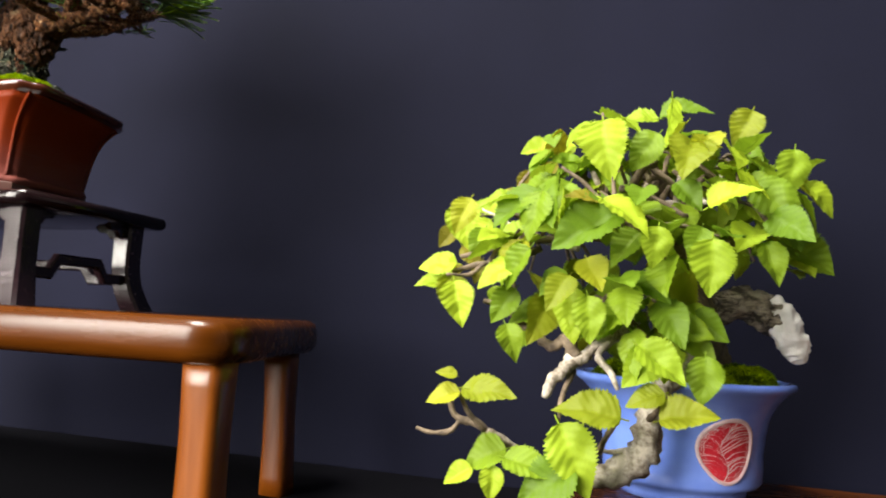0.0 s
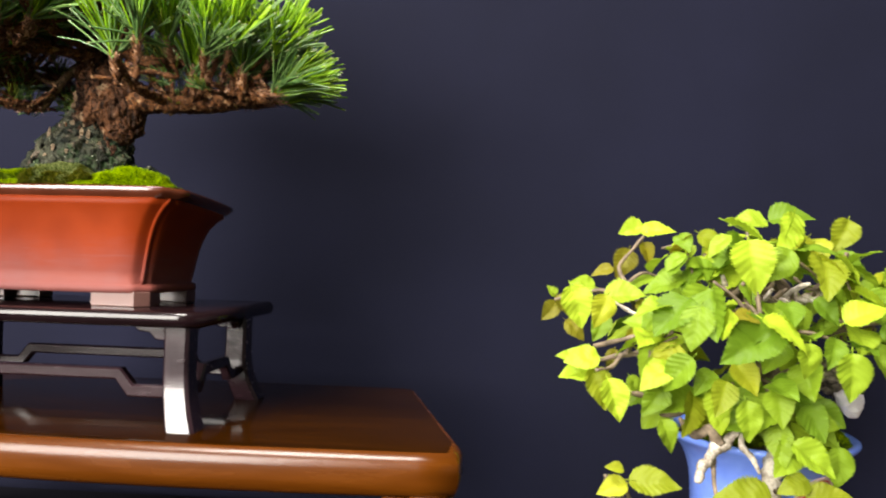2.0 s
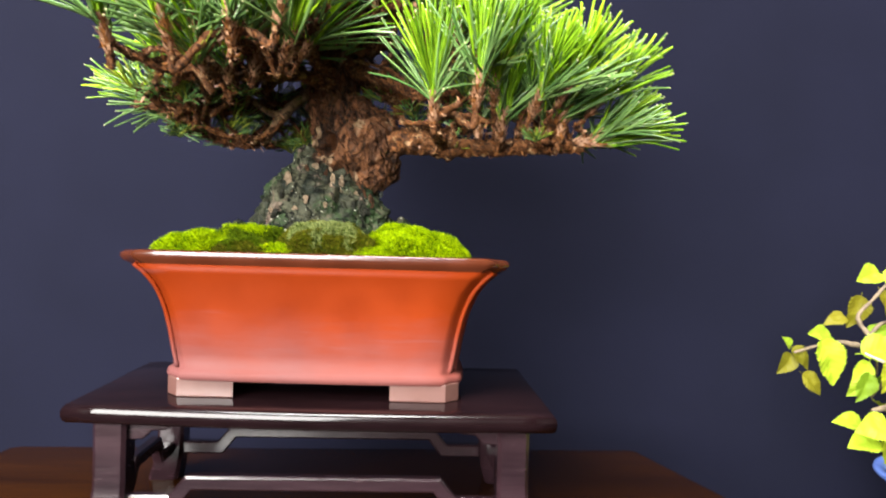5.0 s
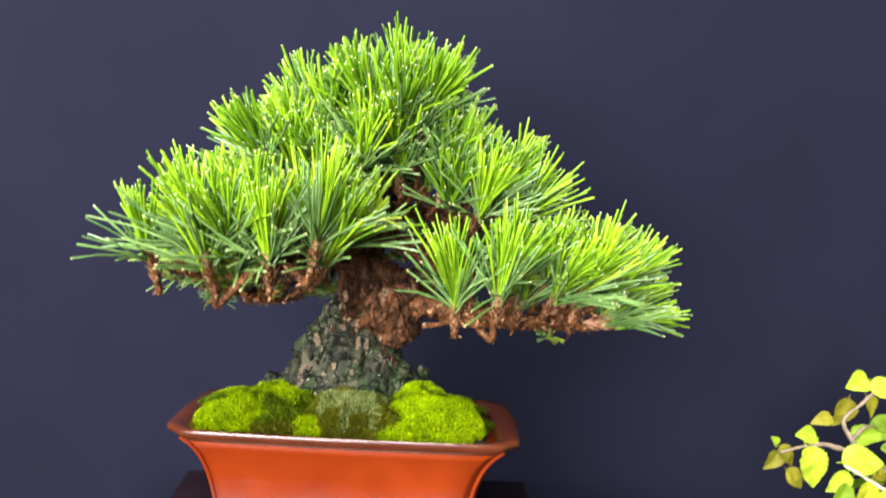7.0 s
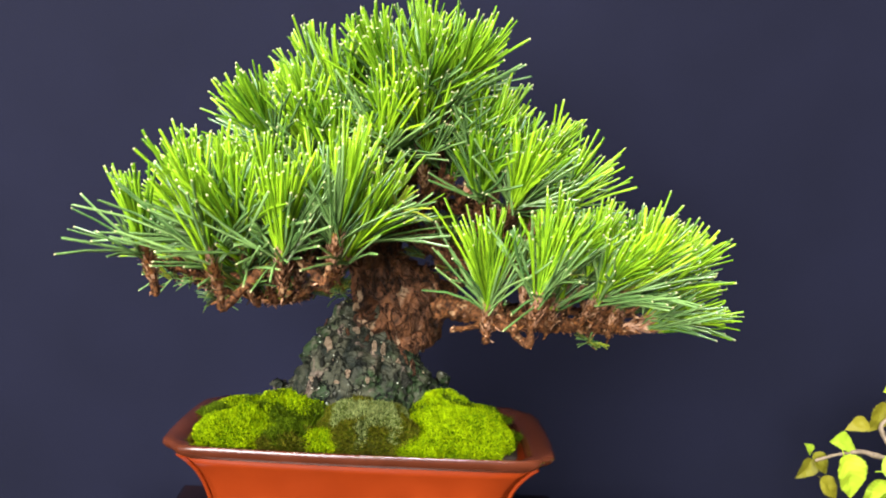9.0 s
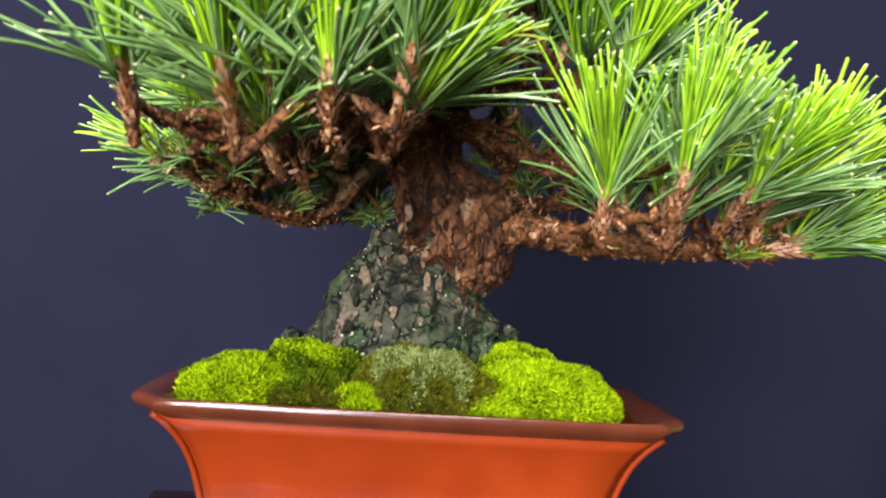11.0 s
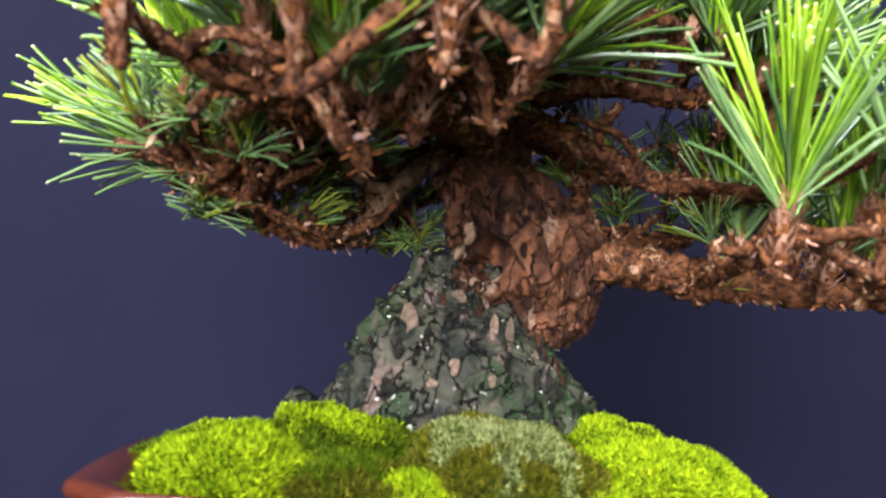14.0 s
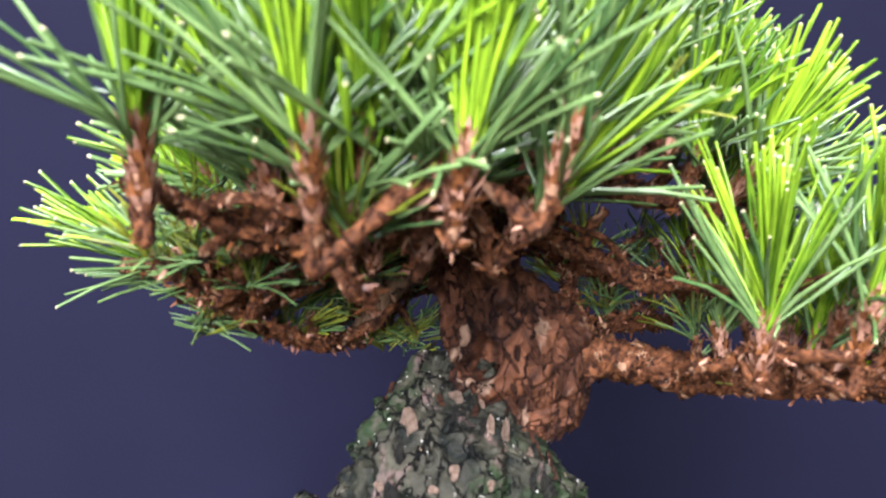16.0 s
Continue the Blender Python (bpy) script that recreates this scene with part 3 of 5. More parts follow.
def build_pot():
    pot = thing("bonsai_pot", "red-brown unglazed rectangular clay pot with flared rim and cut corners", "pot", (POT_X, POT_Y, STAND_Z))
    inv = Matrix.Translation((-POT_X, -POT_Y, -STAND_Z))

    def add(name, bm, mat, parent, label="", shaded=True):
        bmesh.ops.transform(bm, matrix=inv, verts=bm.verts[:])
        return part(name, bm, mat, parent, label, shaded)

    # Outside upwards, over the lip, down the inside.
    profile = [(0.0535, 0.0267, 0.1538), (0.0560, 0.0276, 0.1541), (0.0567, 0.0279, 0.1556), (0.0561, 0.0276, 0.1576), (0.0541, 0.0268, 0.1582), (0.0552, 0.0272, 0.1640), (0.0566, 0.0276, 0.1720), (0.0587, 0.0283, 0.1810), (0.0618, 0.0292, 0.1885), (0.0658, 0.0304, 0.1938), (0.0695, 0.0315, 0.1970), (0.0726, 0.0324, 0.1984), (0.0738, 0.0328, 0.1998), (0.0735, 0.0327, 0.2012), (0.0721, 0.0323, RIM_Z), (0.0682, 0.0311, 0.2017), (0.0650, 0.0302, 0.2005), (0.0636, 0.0297, 0.1985), (0.0600, 0.0287, 0.1900), (0.0530, 0.0266, 0.1700)]
    profile = [(hx, hy + 0.0008 * max(0.0, min(1.0, (z - 0.158) / 0.040)), z + 0.0010 * max(0.0, (z - 0.158) / 0.044) if z < RIM_Z else z) for hx, hy, z in profile]
    bm = bmesh.new()
    loft(bm, [[sagged(p) for p in cut_rect(hx, hy, 0.0055 + 0.10 * (hx - 0.05), z)] for hx, hy, z in profile[:11]])
    add("body", bm, CLAY, pot)
    bm = bmesh.new()
    loft(bm, [[sagged(p) for p in cut_rect(hx, hy, 0.0055 + 0.10 * (hx - 0.05), z)] for hx, hy, z in profile[10:]], False)
    add("rim", bm, CLAY_RIM, pot, "glossy darker brown rim")
    for sx in (-1, 1):
        for sy in (-1, 1):
            bm = bmesh.new()
            limb(bm, [(*sagged((POT_X + sx * (hx - 0.0022), POT_Y + sy * (hy - 0.0036 - 0.05 * (hx - 0.05)), z)), 0.0009) for hx, hy, z in profile[4:11]], 3, 8, 0.0)
            add("corner_ridge", bm, CLAY, pot)
    for sx in (-1, 1):
        for sy in (-1, 1):
            bm = bmesh.new()
            xa, xb, ya, yb = 0.0295, 0.0556, 0.0130, 0.0274
            shape = [(sx * xa, sy * yb), (sx * (xb - 0.005), sy * yb), (sx * xb, sy * (yb - 0.005)), (sx * xb, sy * ya), (sx * (xb - 0.008), sy * ya), (sx * (xb - 0.008), sy * (yb - 0.008)), (sx * (xa + 0.002), sy * (yb - 0.008))]
            prism(bm, [(POT_X + p, POT_Y + q) for p, q in shape], STAND_Z, 0.1548, "z", 0.0006, 2)
            add("foot", bm, CLAY_FOOT, pot, "paler rubbed clay foot", shaded=False)
    pot.rotation_euler.z = POT_TURN
    return pot


build_pot()
soil_bm = bmesh.new()
ring = [sagged((x, y, 0.1972)) for x, y, _ in cut_rect(0.0628, 0.0255, 0.0055, 0.0)]
loft(soil_bm, [[(POT_X + (x - POT_X) * 0.92, POT_Y + (y - POT_Y) * 0.92, 0.188) for x, y, _ in ring], ring, [(POT_X + (x - POT_X) * 0.5, POT_Y + (y - POT_Y) * 0.5, 0.2035) for x, y, _ in ring]])
bmesh.ops.rotate(soil_bm, cent=(POT_X, POT_Y, 0), matrix=Matrix.Rotation(POT_TURN, 3, "Z"), verts=soil_bm.verts[:])
tagged(part("potting_soil", soil_bm, SOIL), "dark gritty potting soil mounded in the clay pot", "soil", kind="stuff")


# ---- moss cushions ----
def moss_clump(label, at, radii, moss, count, seed, blade=0.0017, second=None):
    """A cushion: a lumpy dome under a pelt of short upright leaflets."""
    rng = random.Random(seed)
    clump = thing("moss_cushion", label, "moss", at, "moss cushions in the pine pot")
    rx, ry, rz = radii[0], radii[1], radii[2] * 0.90
    blade *= 0.74

    def lump(d):
        f = 1 + 0.22 * noise.noise(Vector(d) * 1.9 + Vector((seed, 0, 0))) + 0.07 * noise.noise(Vector(d) * 5.1 + Vector((0, seed, 0))) + 0.03 * noise.noise(Vector(d) * 13.0 + Vector((0, 0, seed)))
        return Vector((d[0] * rx * f, d[1] * ry * f, d[2] * rz * f))
    bm = bmesh.new()
    bmesh.ops.create_icosphere(bm, subdivisions=3, radius=1)
    for v in bm.verts:
        v.co = lump(v.co.normalized()) * 0.97
        v.co.z = max(v.co.z, -0.006)
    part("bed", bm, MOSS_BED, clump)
    verts, faces, slots = [], [], []
    for _ in range(int(count * 3.9)):
        while True:
            d = Vector((rng.gauss(0, 1), rng.gauss(0, 1), rng.gauss(0, 1))).normalized()
            if d.z > -0.12:
                break
        p = lump(d)
        n = Vector((d.x / rx, d.y / ry, d.z / rz)).normalized()
        way = (n * 0.55 + Vector((rng.gauss(0, 0.6), rng.gauss(0, 0.6), rng.gauss(0.25, 0.5)))).normalized()
        side = way.cross(Vector((rng.gauss(0, 1), rng.gauss(0, 1), rng.gauss(0, 1)))).normalized()
        size = blade * rng.uniform(0.5, 1.6)
        w = side * size * 0.105
        i = len(verts)
        bend = way.cross(side) * size * rng.uniform(-0.3, 0.3)
        mid = p + way * size * 0.5 + bend * 0.5
        verts += [p - w - n * 0.0006, p + w - n * 0.0006, mid + w, mid - w, p + way * size - bend]
        faces += [(i, i + 1, i + 2, i + 3), (i + 3, i + 2, i + 4)]
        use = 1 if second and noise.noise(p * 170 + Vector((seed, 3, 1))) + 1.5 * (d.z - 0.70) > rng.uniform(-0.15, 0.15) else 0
        # Darker lower halves: real stem green with the shade between blades painted in.
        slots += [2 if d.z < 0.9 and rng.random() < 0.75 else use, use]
    mesh_part("moss_pelt", verts, faces, [moss, second or moss, MOSS_STEM_SHADE], clump, slots=slots)
    return clump


for label, at, radii, moss, count, seed, blade, second in (
    ("bright yellow-green moss cushion against the pot rim", (-0.0225, 0.0015, 0.2000), (0.0165, 0.0145, 0.0098), MOSS_BRIGHT, 8000, 1, 0.0020, None),
    ("deep green moss cushion beside the trunk", (-0.0030, 0.0130, 0.2030), (0.0185, 0.0130, 0.0105), MOSS_DARK, 6000, 2, 0.0018, MOSS_BRIGHT),
    ("olive-brown moss cushion behind the pot rim", (-0.0060, -0.0035, 0.1990), (0.0150, 0.0120, 0.0090), MOSS_OLIVE, 6500, 3, 0.0016, MOSS_DARK),
    ("small bright moss tuft behind the pot rim", (0.0090, -0.0070, 0.1985), (0.0110, 0.0085, 0.0070), MOSS_BRIGHT, 4000, 4, 0.0019, None),
    ("grey-green rounded moss cushion before the trunk", (0.0265, -0.0005, 0.2000), (0.0200, 0.0160, 0.0155), MOSS_OLIVE, 10000, 5, 0.0018, MOSS_PALE),
    ("green moss cushion behind the bright one", (0.0540, 0.0120, 0.2030), (0.0150, 0.0120, 0.0120), MOSS_DARK, 5500, 6, 0.0018, MOSS_BRIGHT),
    ("large bright yellow-green moss cushion beside the pot rim", (0.0605, 0.0015, 0.2000), (0.0195, 0.0150, 0.0132), MOSS_BRIGHT, 11000, 7, 0.0021, None),
    ("small bright moss cushion beside the grey-green one", (0.0420, -0.0080, 0.1985), (0.0120, 0.0075, 0.0068), MOSS_BRIGHT, 5000, 10, 0.0020, MOSS_BRIGHT),
    ("green moss cushion in the rear of the pot", (-0.0160, 0.0220, 0.1990), (0.0260, 0.0115, 0.0085), MOSS_DARK, 5000, 8, 0.0018, MOSS_BRIGHT),
    ("green moss cushion in the rear corner of the pot", (0.0600, 0.0210, 0.1990), (0.0240, 0.0110, 0.0090), MOSS_DARK, 5000, 9, 0.0018, MOSS_BRIGHT),
    ("low carpet of green moss over the soil", (0.0246, 0.0090, 0.1958), (0.0585, 0.0225, 0.0066), MOSS_DARK, 9000, 11, 0.0019, MOSS_BRIGHT),
):
    moss_clump(label, at, radii, moss, count, seed, blade, second)

# ---- black pine ----
pine = thing("pine_bonsai", "old dwarf pine bonsai with thick flaking trunk and clipped needle pads", "bonsai tree", (0.022, 0.0295, 0.2035))
PINE_INV = Matrix.Translation((-0.022, -0.015, -0.2035))


def pine_part(name, bm, mats, label="", shaded=True):
    bmesh.ops.transform(bm, matrix=PINE_INV, verts=bm.verts[:])
    return part(name, bm, mats, pine, label, shaded)


TRUNK_LOW = [(0.0225, 0.006, 0.196, 0.0340), (0.0228, 0.007, 0.204, 0.0320), (0.0232, 0.008, 0.212, 0.0288), (0.0232, 0.011, 0.220, 0.0258), (0.0242, 0.014, 0.228, 0.0222), (0.0262, 0.016, 0.236, 0.0190), (0.0285, 0.018, 0.242, 0.0150), (0.0300, 0.018, 0.246, 0.0090)]
TRUNK_HIGH = [(0.0390, 0.0110, 0.2290, 0.0050), (0.0402, 0.0110, 0.2345, 0.0098), (0.0412, 0.0110, 0.241, 0.0138), (0.0372, 0.0118, 0.248, 0.0176), (0.0318, 0.0130, 0.256, 0.0156), (0.0266, 0.0155, 0.264, 0.0122), (0.0252, 0.018, 0.272, 0.0108), (0.0262, 0.019, 0.283, 0.0104), (0.0310, 0.019, 0.296, 0.0088), (0.0370, 0.017, 0.312, 0.0070), (0.0400, 0.014, 0.328, 0.0052), (0.0400, 0.012, 0.340, 0.0035)]
HOLLOW = Vector((0.0232, 0.0040, 0.2478))


def hollow_out(bm, deep=0.014):
    """Sinks the bark into the dark ragged hollow under the fork."""
    for v in bm.verts:
        ragged = 1 + 0.45 * noise.noise(v.co * 260)
        d = math.hypot((v.co.x - HOLLOW.x) / 0.0046, (v.co.z - HOLLOW.z) / 0.0058) * ragged
        if d < 1 and v.co.y < 0.016:
            v.co += Vector((0.55, 0.83, 0.05)) * deep * min(1.0, 2.2 * (1 - d))


bm = bmesh.new()
limb(bm, TRUNK_LOW, 26, 210, 0.13, 75.0, 0.0027, 0.0066, flat=0.55)
hollow_out(bm, 0.026)
LOW_SKIN = [v.co.copy() for v in bm.verts]
pine_part("lower_trunk", bm, BARK_OLD, "grey-green plated bark")
bm = bmesh.new()
limb(bm, TRUNK_HIGH, 24, 190, 0.16, 110.0, 0.0017, 0.0038, flat=0.8)
hollow_out(bm)
pine_part("upper_trunk", bm, BARK_RED, "reddish flaking bark")
for pts in ([(0.0095, 0.006, 0.2260, 0.0030), (0.0045, 0.004, 0.2215, 0.0044), (0.0000, 0.003, 0.2165, 0.0048), (-0.0025, 0.002, 0.2085, 0.0046), (-0.0035, 0.002, 0.200, 0.0040)], [(0.0390, 0.004, 0.2200, 0.0030), (0.0430, 0.003, 0.2135, 0.0052), (0.0470, 0.002, 0.2060, 0.0052), (0.0490, 0.002, 0.199, 0.0040)]):
    bm = bmesh.new()
    limb(bm, pts, 14, 50, 0.3, 190.0, 0.0015, 0.0040)
    pine_part("root_buttress", bm, BARK_OLD)
for x, y, z, r in ((0.0035, 0.016, 0.2345, 0.0016), (0.0020, 0.010, 0.2215, 0.0034), (-0.0020, 0.008, 0.2175, 0.0036), (-0.0125, 0.010, 0.2120, 0.0030), (0.0560, 0.016, 0.2155, 0.0026)):
    bm = bmesh.new()
    limb(bm, [(x + r, y + r, z - r, r * 0.8), (x, y, z, r), (x - 0.5 * r, y - 0.4 * r, z + 0.9 * r, r * 0.5)], 8, 26, 0.6, 420.0, 0.0008, 0.0022)
    pine_part("bark_boss", bm, BARK_OLD)
for x, y, z, r, tx, ty in ((-0.003, 0.008, 0.208, 0.0052, -0.014, 0.004), (0.050, 0.010, 0.211, 0.0055, 0.062, 0.008), (0.006, -0.002, 0.208, 0.0050, 0.002, -0.010), (0.040, -0.002, 0.208, 0.0050, 0.046, -0.008)):
    bm = bmesh.new()
    limb(bm, [((x + 0.022) / 2, (y + 0.009) / 2, z + 0.006, r * 1.2), (x, y, z + 0.001, r), (tx, ty, z - 0.010, r * 0.5)], 10, 40, 0.2, 150.0, 0.0013, 0.0045)
    pine_part("root", bm, BARK_OLD)

BOUGHS = [
    [(-0.006, 0.0170, 0.2480, 0.0026), (-0.014, 0.0160, 0.2475, 0.0024), (-0.022, 0.0155, 0.2490, 0.0022), (-0.032, 0.0150, 0.2515, 0.0018), (-0.044, 0.0150, 0.2560, 0.0014)],
    [(-0.004, 0.0170, 0.2500, 0.0026), (-0.009, 0.011, 0.2490, 0.0024), (-0.018, 0.004, 0.2500, 0.0022), (-0.036, -0.004, 0.2558, 0.0018)],
    [(0.032, 0.0210, 0.281, 0.0048), (0.044, 0.0215, 0.2785, 0.0042), (0.052, 0.0215, 0.2745, 0.0040), (0.059, 0.0170, 0.2720, 0.0036), (0.069, 0.0095, 0.2710, 0.0034), (0.085, 0.0085, 0.2700, 0.0024)],
    [(0.048, 0.0220, 0.2770, 0.0034), (0.0515, 0.0215, 0.2720, 0.0030), (0.0540, 0.0210, 0.2630, 0.0024), (0.0600, 0.0220, 0.2570, 0.0016)],
    [(0.046, 0.010, 0.246, 0.0060), (0.058, 0.014, 0.2480, 0.0040), (0.080, 0.016, 0.2480, 0.0034), (0.108, 0.010, 0.2490, 0.0026), (0.124, 0.006, 0.2490, 0.0020)],
    [(0.072, 0.000, 0.2475, 0.0042), (0.070, -0.012, 0.2490, 0.0036), (0.067, -0.025, 0.2505, 0.0031), (0.066, -0.034, 0.2545, 0.0026)],
    [(0.046, 0.012, 0.249, 0.0085), (0.056, 0.004, 0.250, 0.0062), (0.072, 0.000, 0.2480, 0.0058), (0.088, -0.006, 0.2470, 0.0056), (0.106, -0.010, 0.2478, 0.0048), (0.128, -0.014, 0.2482, 0.0036)],
    [(0.026, 0.014, 0.274, 0.0056), (0.014, 0.000, 0.2745, 0.0042), (0.003, -0.020, 0.2755, 0.0032), (-0.003, -0.042, 0.2750, 0.0028), (-0.003, -0.058, 0.2755, 0.0026)],
    [(0.014, 0.000, 0.2745, 0.0042), (0.000, -0.013, 0.2715, 0.0034), (-0.016, -0.026, 0.2680, 0.0030), (-0.032, -0.036, 0.2685, 0.0028), (-0.046, -0.044, 0.2735, 0.0024)],
    [(0.024, 0.026, 0.276, 0.0060), (0.010, 0.027, 0.2715, 0.0046), (-0.010, 0.018, 0.2640, 0.0042), (-0.034, 0.008, 0.2600, 0.0036), (-0.056, 0.008, 0.2620, 0.0026)],
    [(0.026, 0.026, 0.268, 0.0048), (0.012, 0.044, 0.2620, 0.0038), (0.000, 0.058, 0.2540, 0.0034), (-0.012, 0.066, 0.2530, 0.0026)],
    [(0.030, 0.016, 0.283, 0.0060), (0.044, 0.004, 0.2760, 0.0045), (0.062, 0.000, 0.2690, 0.0038), (0.084, 0.004, 0.2680, 0.0030)],
    [(0.034, 0.018, 0.290, 0.0060), (0.050, 0.008, 0.2920, 0.0046), (0.066, -0.002, 0.2890, 0.0038), (0.088, -0.006, 0.2920, 0.0028)],
    [(0.036, 0.016, 0.302, 0.0050), (0.044, 0.000, 0.3020, 0.0040), (0.052, -0.016, 0.3000, 0.0032)],
    [(0.036, 0.016, 0.306, 0.0048), (0.016, 0.006, 0.3060, 0.0038), (-0.008, -0.002, 0.3060, 0.0028)],
    [(0.030, 0.022, 0.284, 0.0050), (0.034, 0.044, 0.2820, 0.0042), (0.046, 0.062, 0.2820, 0.0030)],
    [(0.050, 0.018, 0.252, 0.0060), (0.066, 0.026, 0.2570, 0.0040), (0.088, 0.030, 0.2600, 0.0030)],
    [(0.028, 0.020, 0.278, 0.0050), (0.020, 0.002, 0.2800, 0.0040), (0.018, -0.024, 0.2820, 0.0028), (0.024, -0.044, 0.2850, 0.0024)],
]
for pts in BOUGHS:
    bm = bmesh.new()
    limb(bm, [(x, y, z, r * (0.60 if r < 0.0058 else 0.8)) for x, y, z, r in pts], 18, 24, 0.42, 330.0, 0.0007, 0.0018)
    pine_part("limb", bm, BARK_LIMB)
ARCH = [(0.026, 0.0180, 0.2760, 0.0034), (0.0165, 0.0178, 0.2725, 0.0027), (0.009, 0.0176, 0.2670, 0.0025), (0.003, 0.0175, 0.2600, 0.0023), (-0.002, 0.0172, 0.2530, 0.0022), (-0.006, 0.0170, 0.2480, 0.0024)]
for pts in (ARCH, [(0.004, 0.0176, 0.2612, 0.0016), (-0.003, 0.0170, 0.2622, 0.0014), (-0.009, 0.0150, 0.2660, 0.0012)]):
    bm = bmesh.new()
    limb(bm, pts, 16, 18, 0.16, 260.0)
    pine_part("limb", bm, BARK_SMOOTH, "smooth grey-brown arched branch")


# Bark plates standing off the trunk.
def flake_mesh(name, mat, seed):
    rng = random.Random(seed)
    bm = bmesh.new()
    n = 13
    rim = []
    a, b = rng.uniform(0, 6), rng.uniform(0, 6)
    for i in range(n):
        u = 2 * math.pi * i / n
        r = 1 + 0.20 * math.sin(2 * u + a) + 0.10 * math.sin(3 * u + b) + 0.10 * rng.uniform(-1, 1)
        rim.append((0.62 * r * math.cos(u), r * math.sin(u)))
    low = [bm.verts.new((x * 1.05, y * 1.05, -0.14)) for x, y in rim]
    high = [bm.verts.new((x * 0.92, y * 0.92, 0.06 + 0.07 * rng.uniform(-1, 1) - 0.16 * y * abs(y))) for x, y in rim]
    mid = bm.verts.new((0, 0, 0.13))
    for i in range(n):
        j = (i + 1) % n
        bm.faces.new((low[i], low[j], high[j], high[i]))
        bm.faces.new((high[i], high[j], mid))
    me = bpy.data.meshes.new(name)
    bm.to_mesh(me)
    bm.free()
    me.materials.append(mat)
    return me


FLAKES = {kind: [flake_mesh("bark_flake", mat, 40 + k) for k in range(5)] for kind, mat in (("pale", BARK_PALE), ("grey", BARK_GREY), ("brown", BARK_BROWN))}


def add_flakes(line, count, kinds, sizes, seed, low, high, squash, longer=1.0):
    rng = random.Random(seed)
    curve = spline(line, 12)
    for _ in range(count):
        k = rng.randint(int(low * (len(curve) - 2)), int(high * (len(curve) - 2)))
        q, ahead = curve[k], Vector(curve[k + 1][:3]) - Vector(curve[k][:3])
        u = rng.uniform(math.pi * 0.95, math.pi * 2.05)
        out = Vector((math.cos(u), math.sin(u), 0))
        out = (out - ahead.normalized() * out.dot(ahead.normalized())).normalized()
        p = Vector(q[:3]) + Vector((out.x, out.y * squash, out.z)) * q[3]
        if p.y < 0.016 and math.hypot((p.x - HOLLOW.x) / 0.0050, (p.z - HOLLOW.z) / 0.0070) < 1:
            continue
        size = rng.uniform(*sizes)
        tall = rng.uniform(1.0, 1.7) * longer
        kind = rng.choice(kinds)
        face = (out + Vector((rng.gauss(0, 0.16), rng.gauss(0, 0.16), rng.gauss(0.05, 0.16)))).normalized()
        side = ahead.cross(face).normalized()
        along = face.cross(side)
        m = Matrix((side, along, face)).transposed().to_4x4()
        m = PINE_INV @ Matrix.Translation(p) @ m @ Matrix.Rotation(rng.gauss(0, 0.35), 4, "Z") @ Matrix.Diagonal((size, size * tall, size * rng.uniform(0.6, 1.1), 1))
        ob = new("bark_flake", rng.choice(FLAKES[kind]))
        ob.parent = pine
        ob.matrix_local = m


add_flakes(TRUNK_LOW, 60, ("grey", "grey", "grey", "grey", "brown"), (0.0010, 0.0026), 5, 0.05, 0.97, 0.55)
add_flakes(TRUNK_LOW, 22, ("pale",), (0.0004, 0.0011), 6, 0.2, 0.72, 0.55)
add_flakes(TRUNK_HIGH, 170, ("brown",), (0.0006, 0.0015), 7, 0.06, 0.80, 0.8, 1.7)
for x, z, wide, tall, tilt in ((0.0080, 0.2318, 0.0030, 0.0033, 0.5), (0.0265, 0.2322, 0.0014, 0.0028, -0.1), (0.0302, 0.2302, 0.0015, 0.0040, -0.15), (0.0172, 0.2240, 0.0013, 0.0018, -0.3), (0.0372, 0.2326, 0.0013, 0.0024, 0.2), (0.0250, 0.2220, 0.0010, 0.0013, -0.3), (0.0020, 0.2195, 0.0013, 0.0012, 0.2), (0.0365, 0.2270, 0.0012, 0.0016, 0.2), (0.0195, 0.2385, 0.0017, 0.0016, 0.1), (0.0125, 0.2200, 0.0011, 0.0011, 0.9)):
    skin = min((v for v in LOW_SKIN if v.y < 0.016), key=lambda v: (v.x - x) ** 2 + (v.z - z) ** 2)
    around = Vector((skin.x - 0.024, (skin.y - 0.014) * 2.2, 0.004)).normalized()
    ob = new("bark_flake", FLAKES["pale"][int(z * 10000) % 5])
    ob.parent = pine
    ob.matrix_local = PINE_INV @ Matrix.Translation(skin + around * 0.0004) @ turn_to(around) @ Matrix.Rotation(tilt, 4, "Z") @ Matrix.Diagonal((wide * 1.3, tall, wide * 0.7, 1))

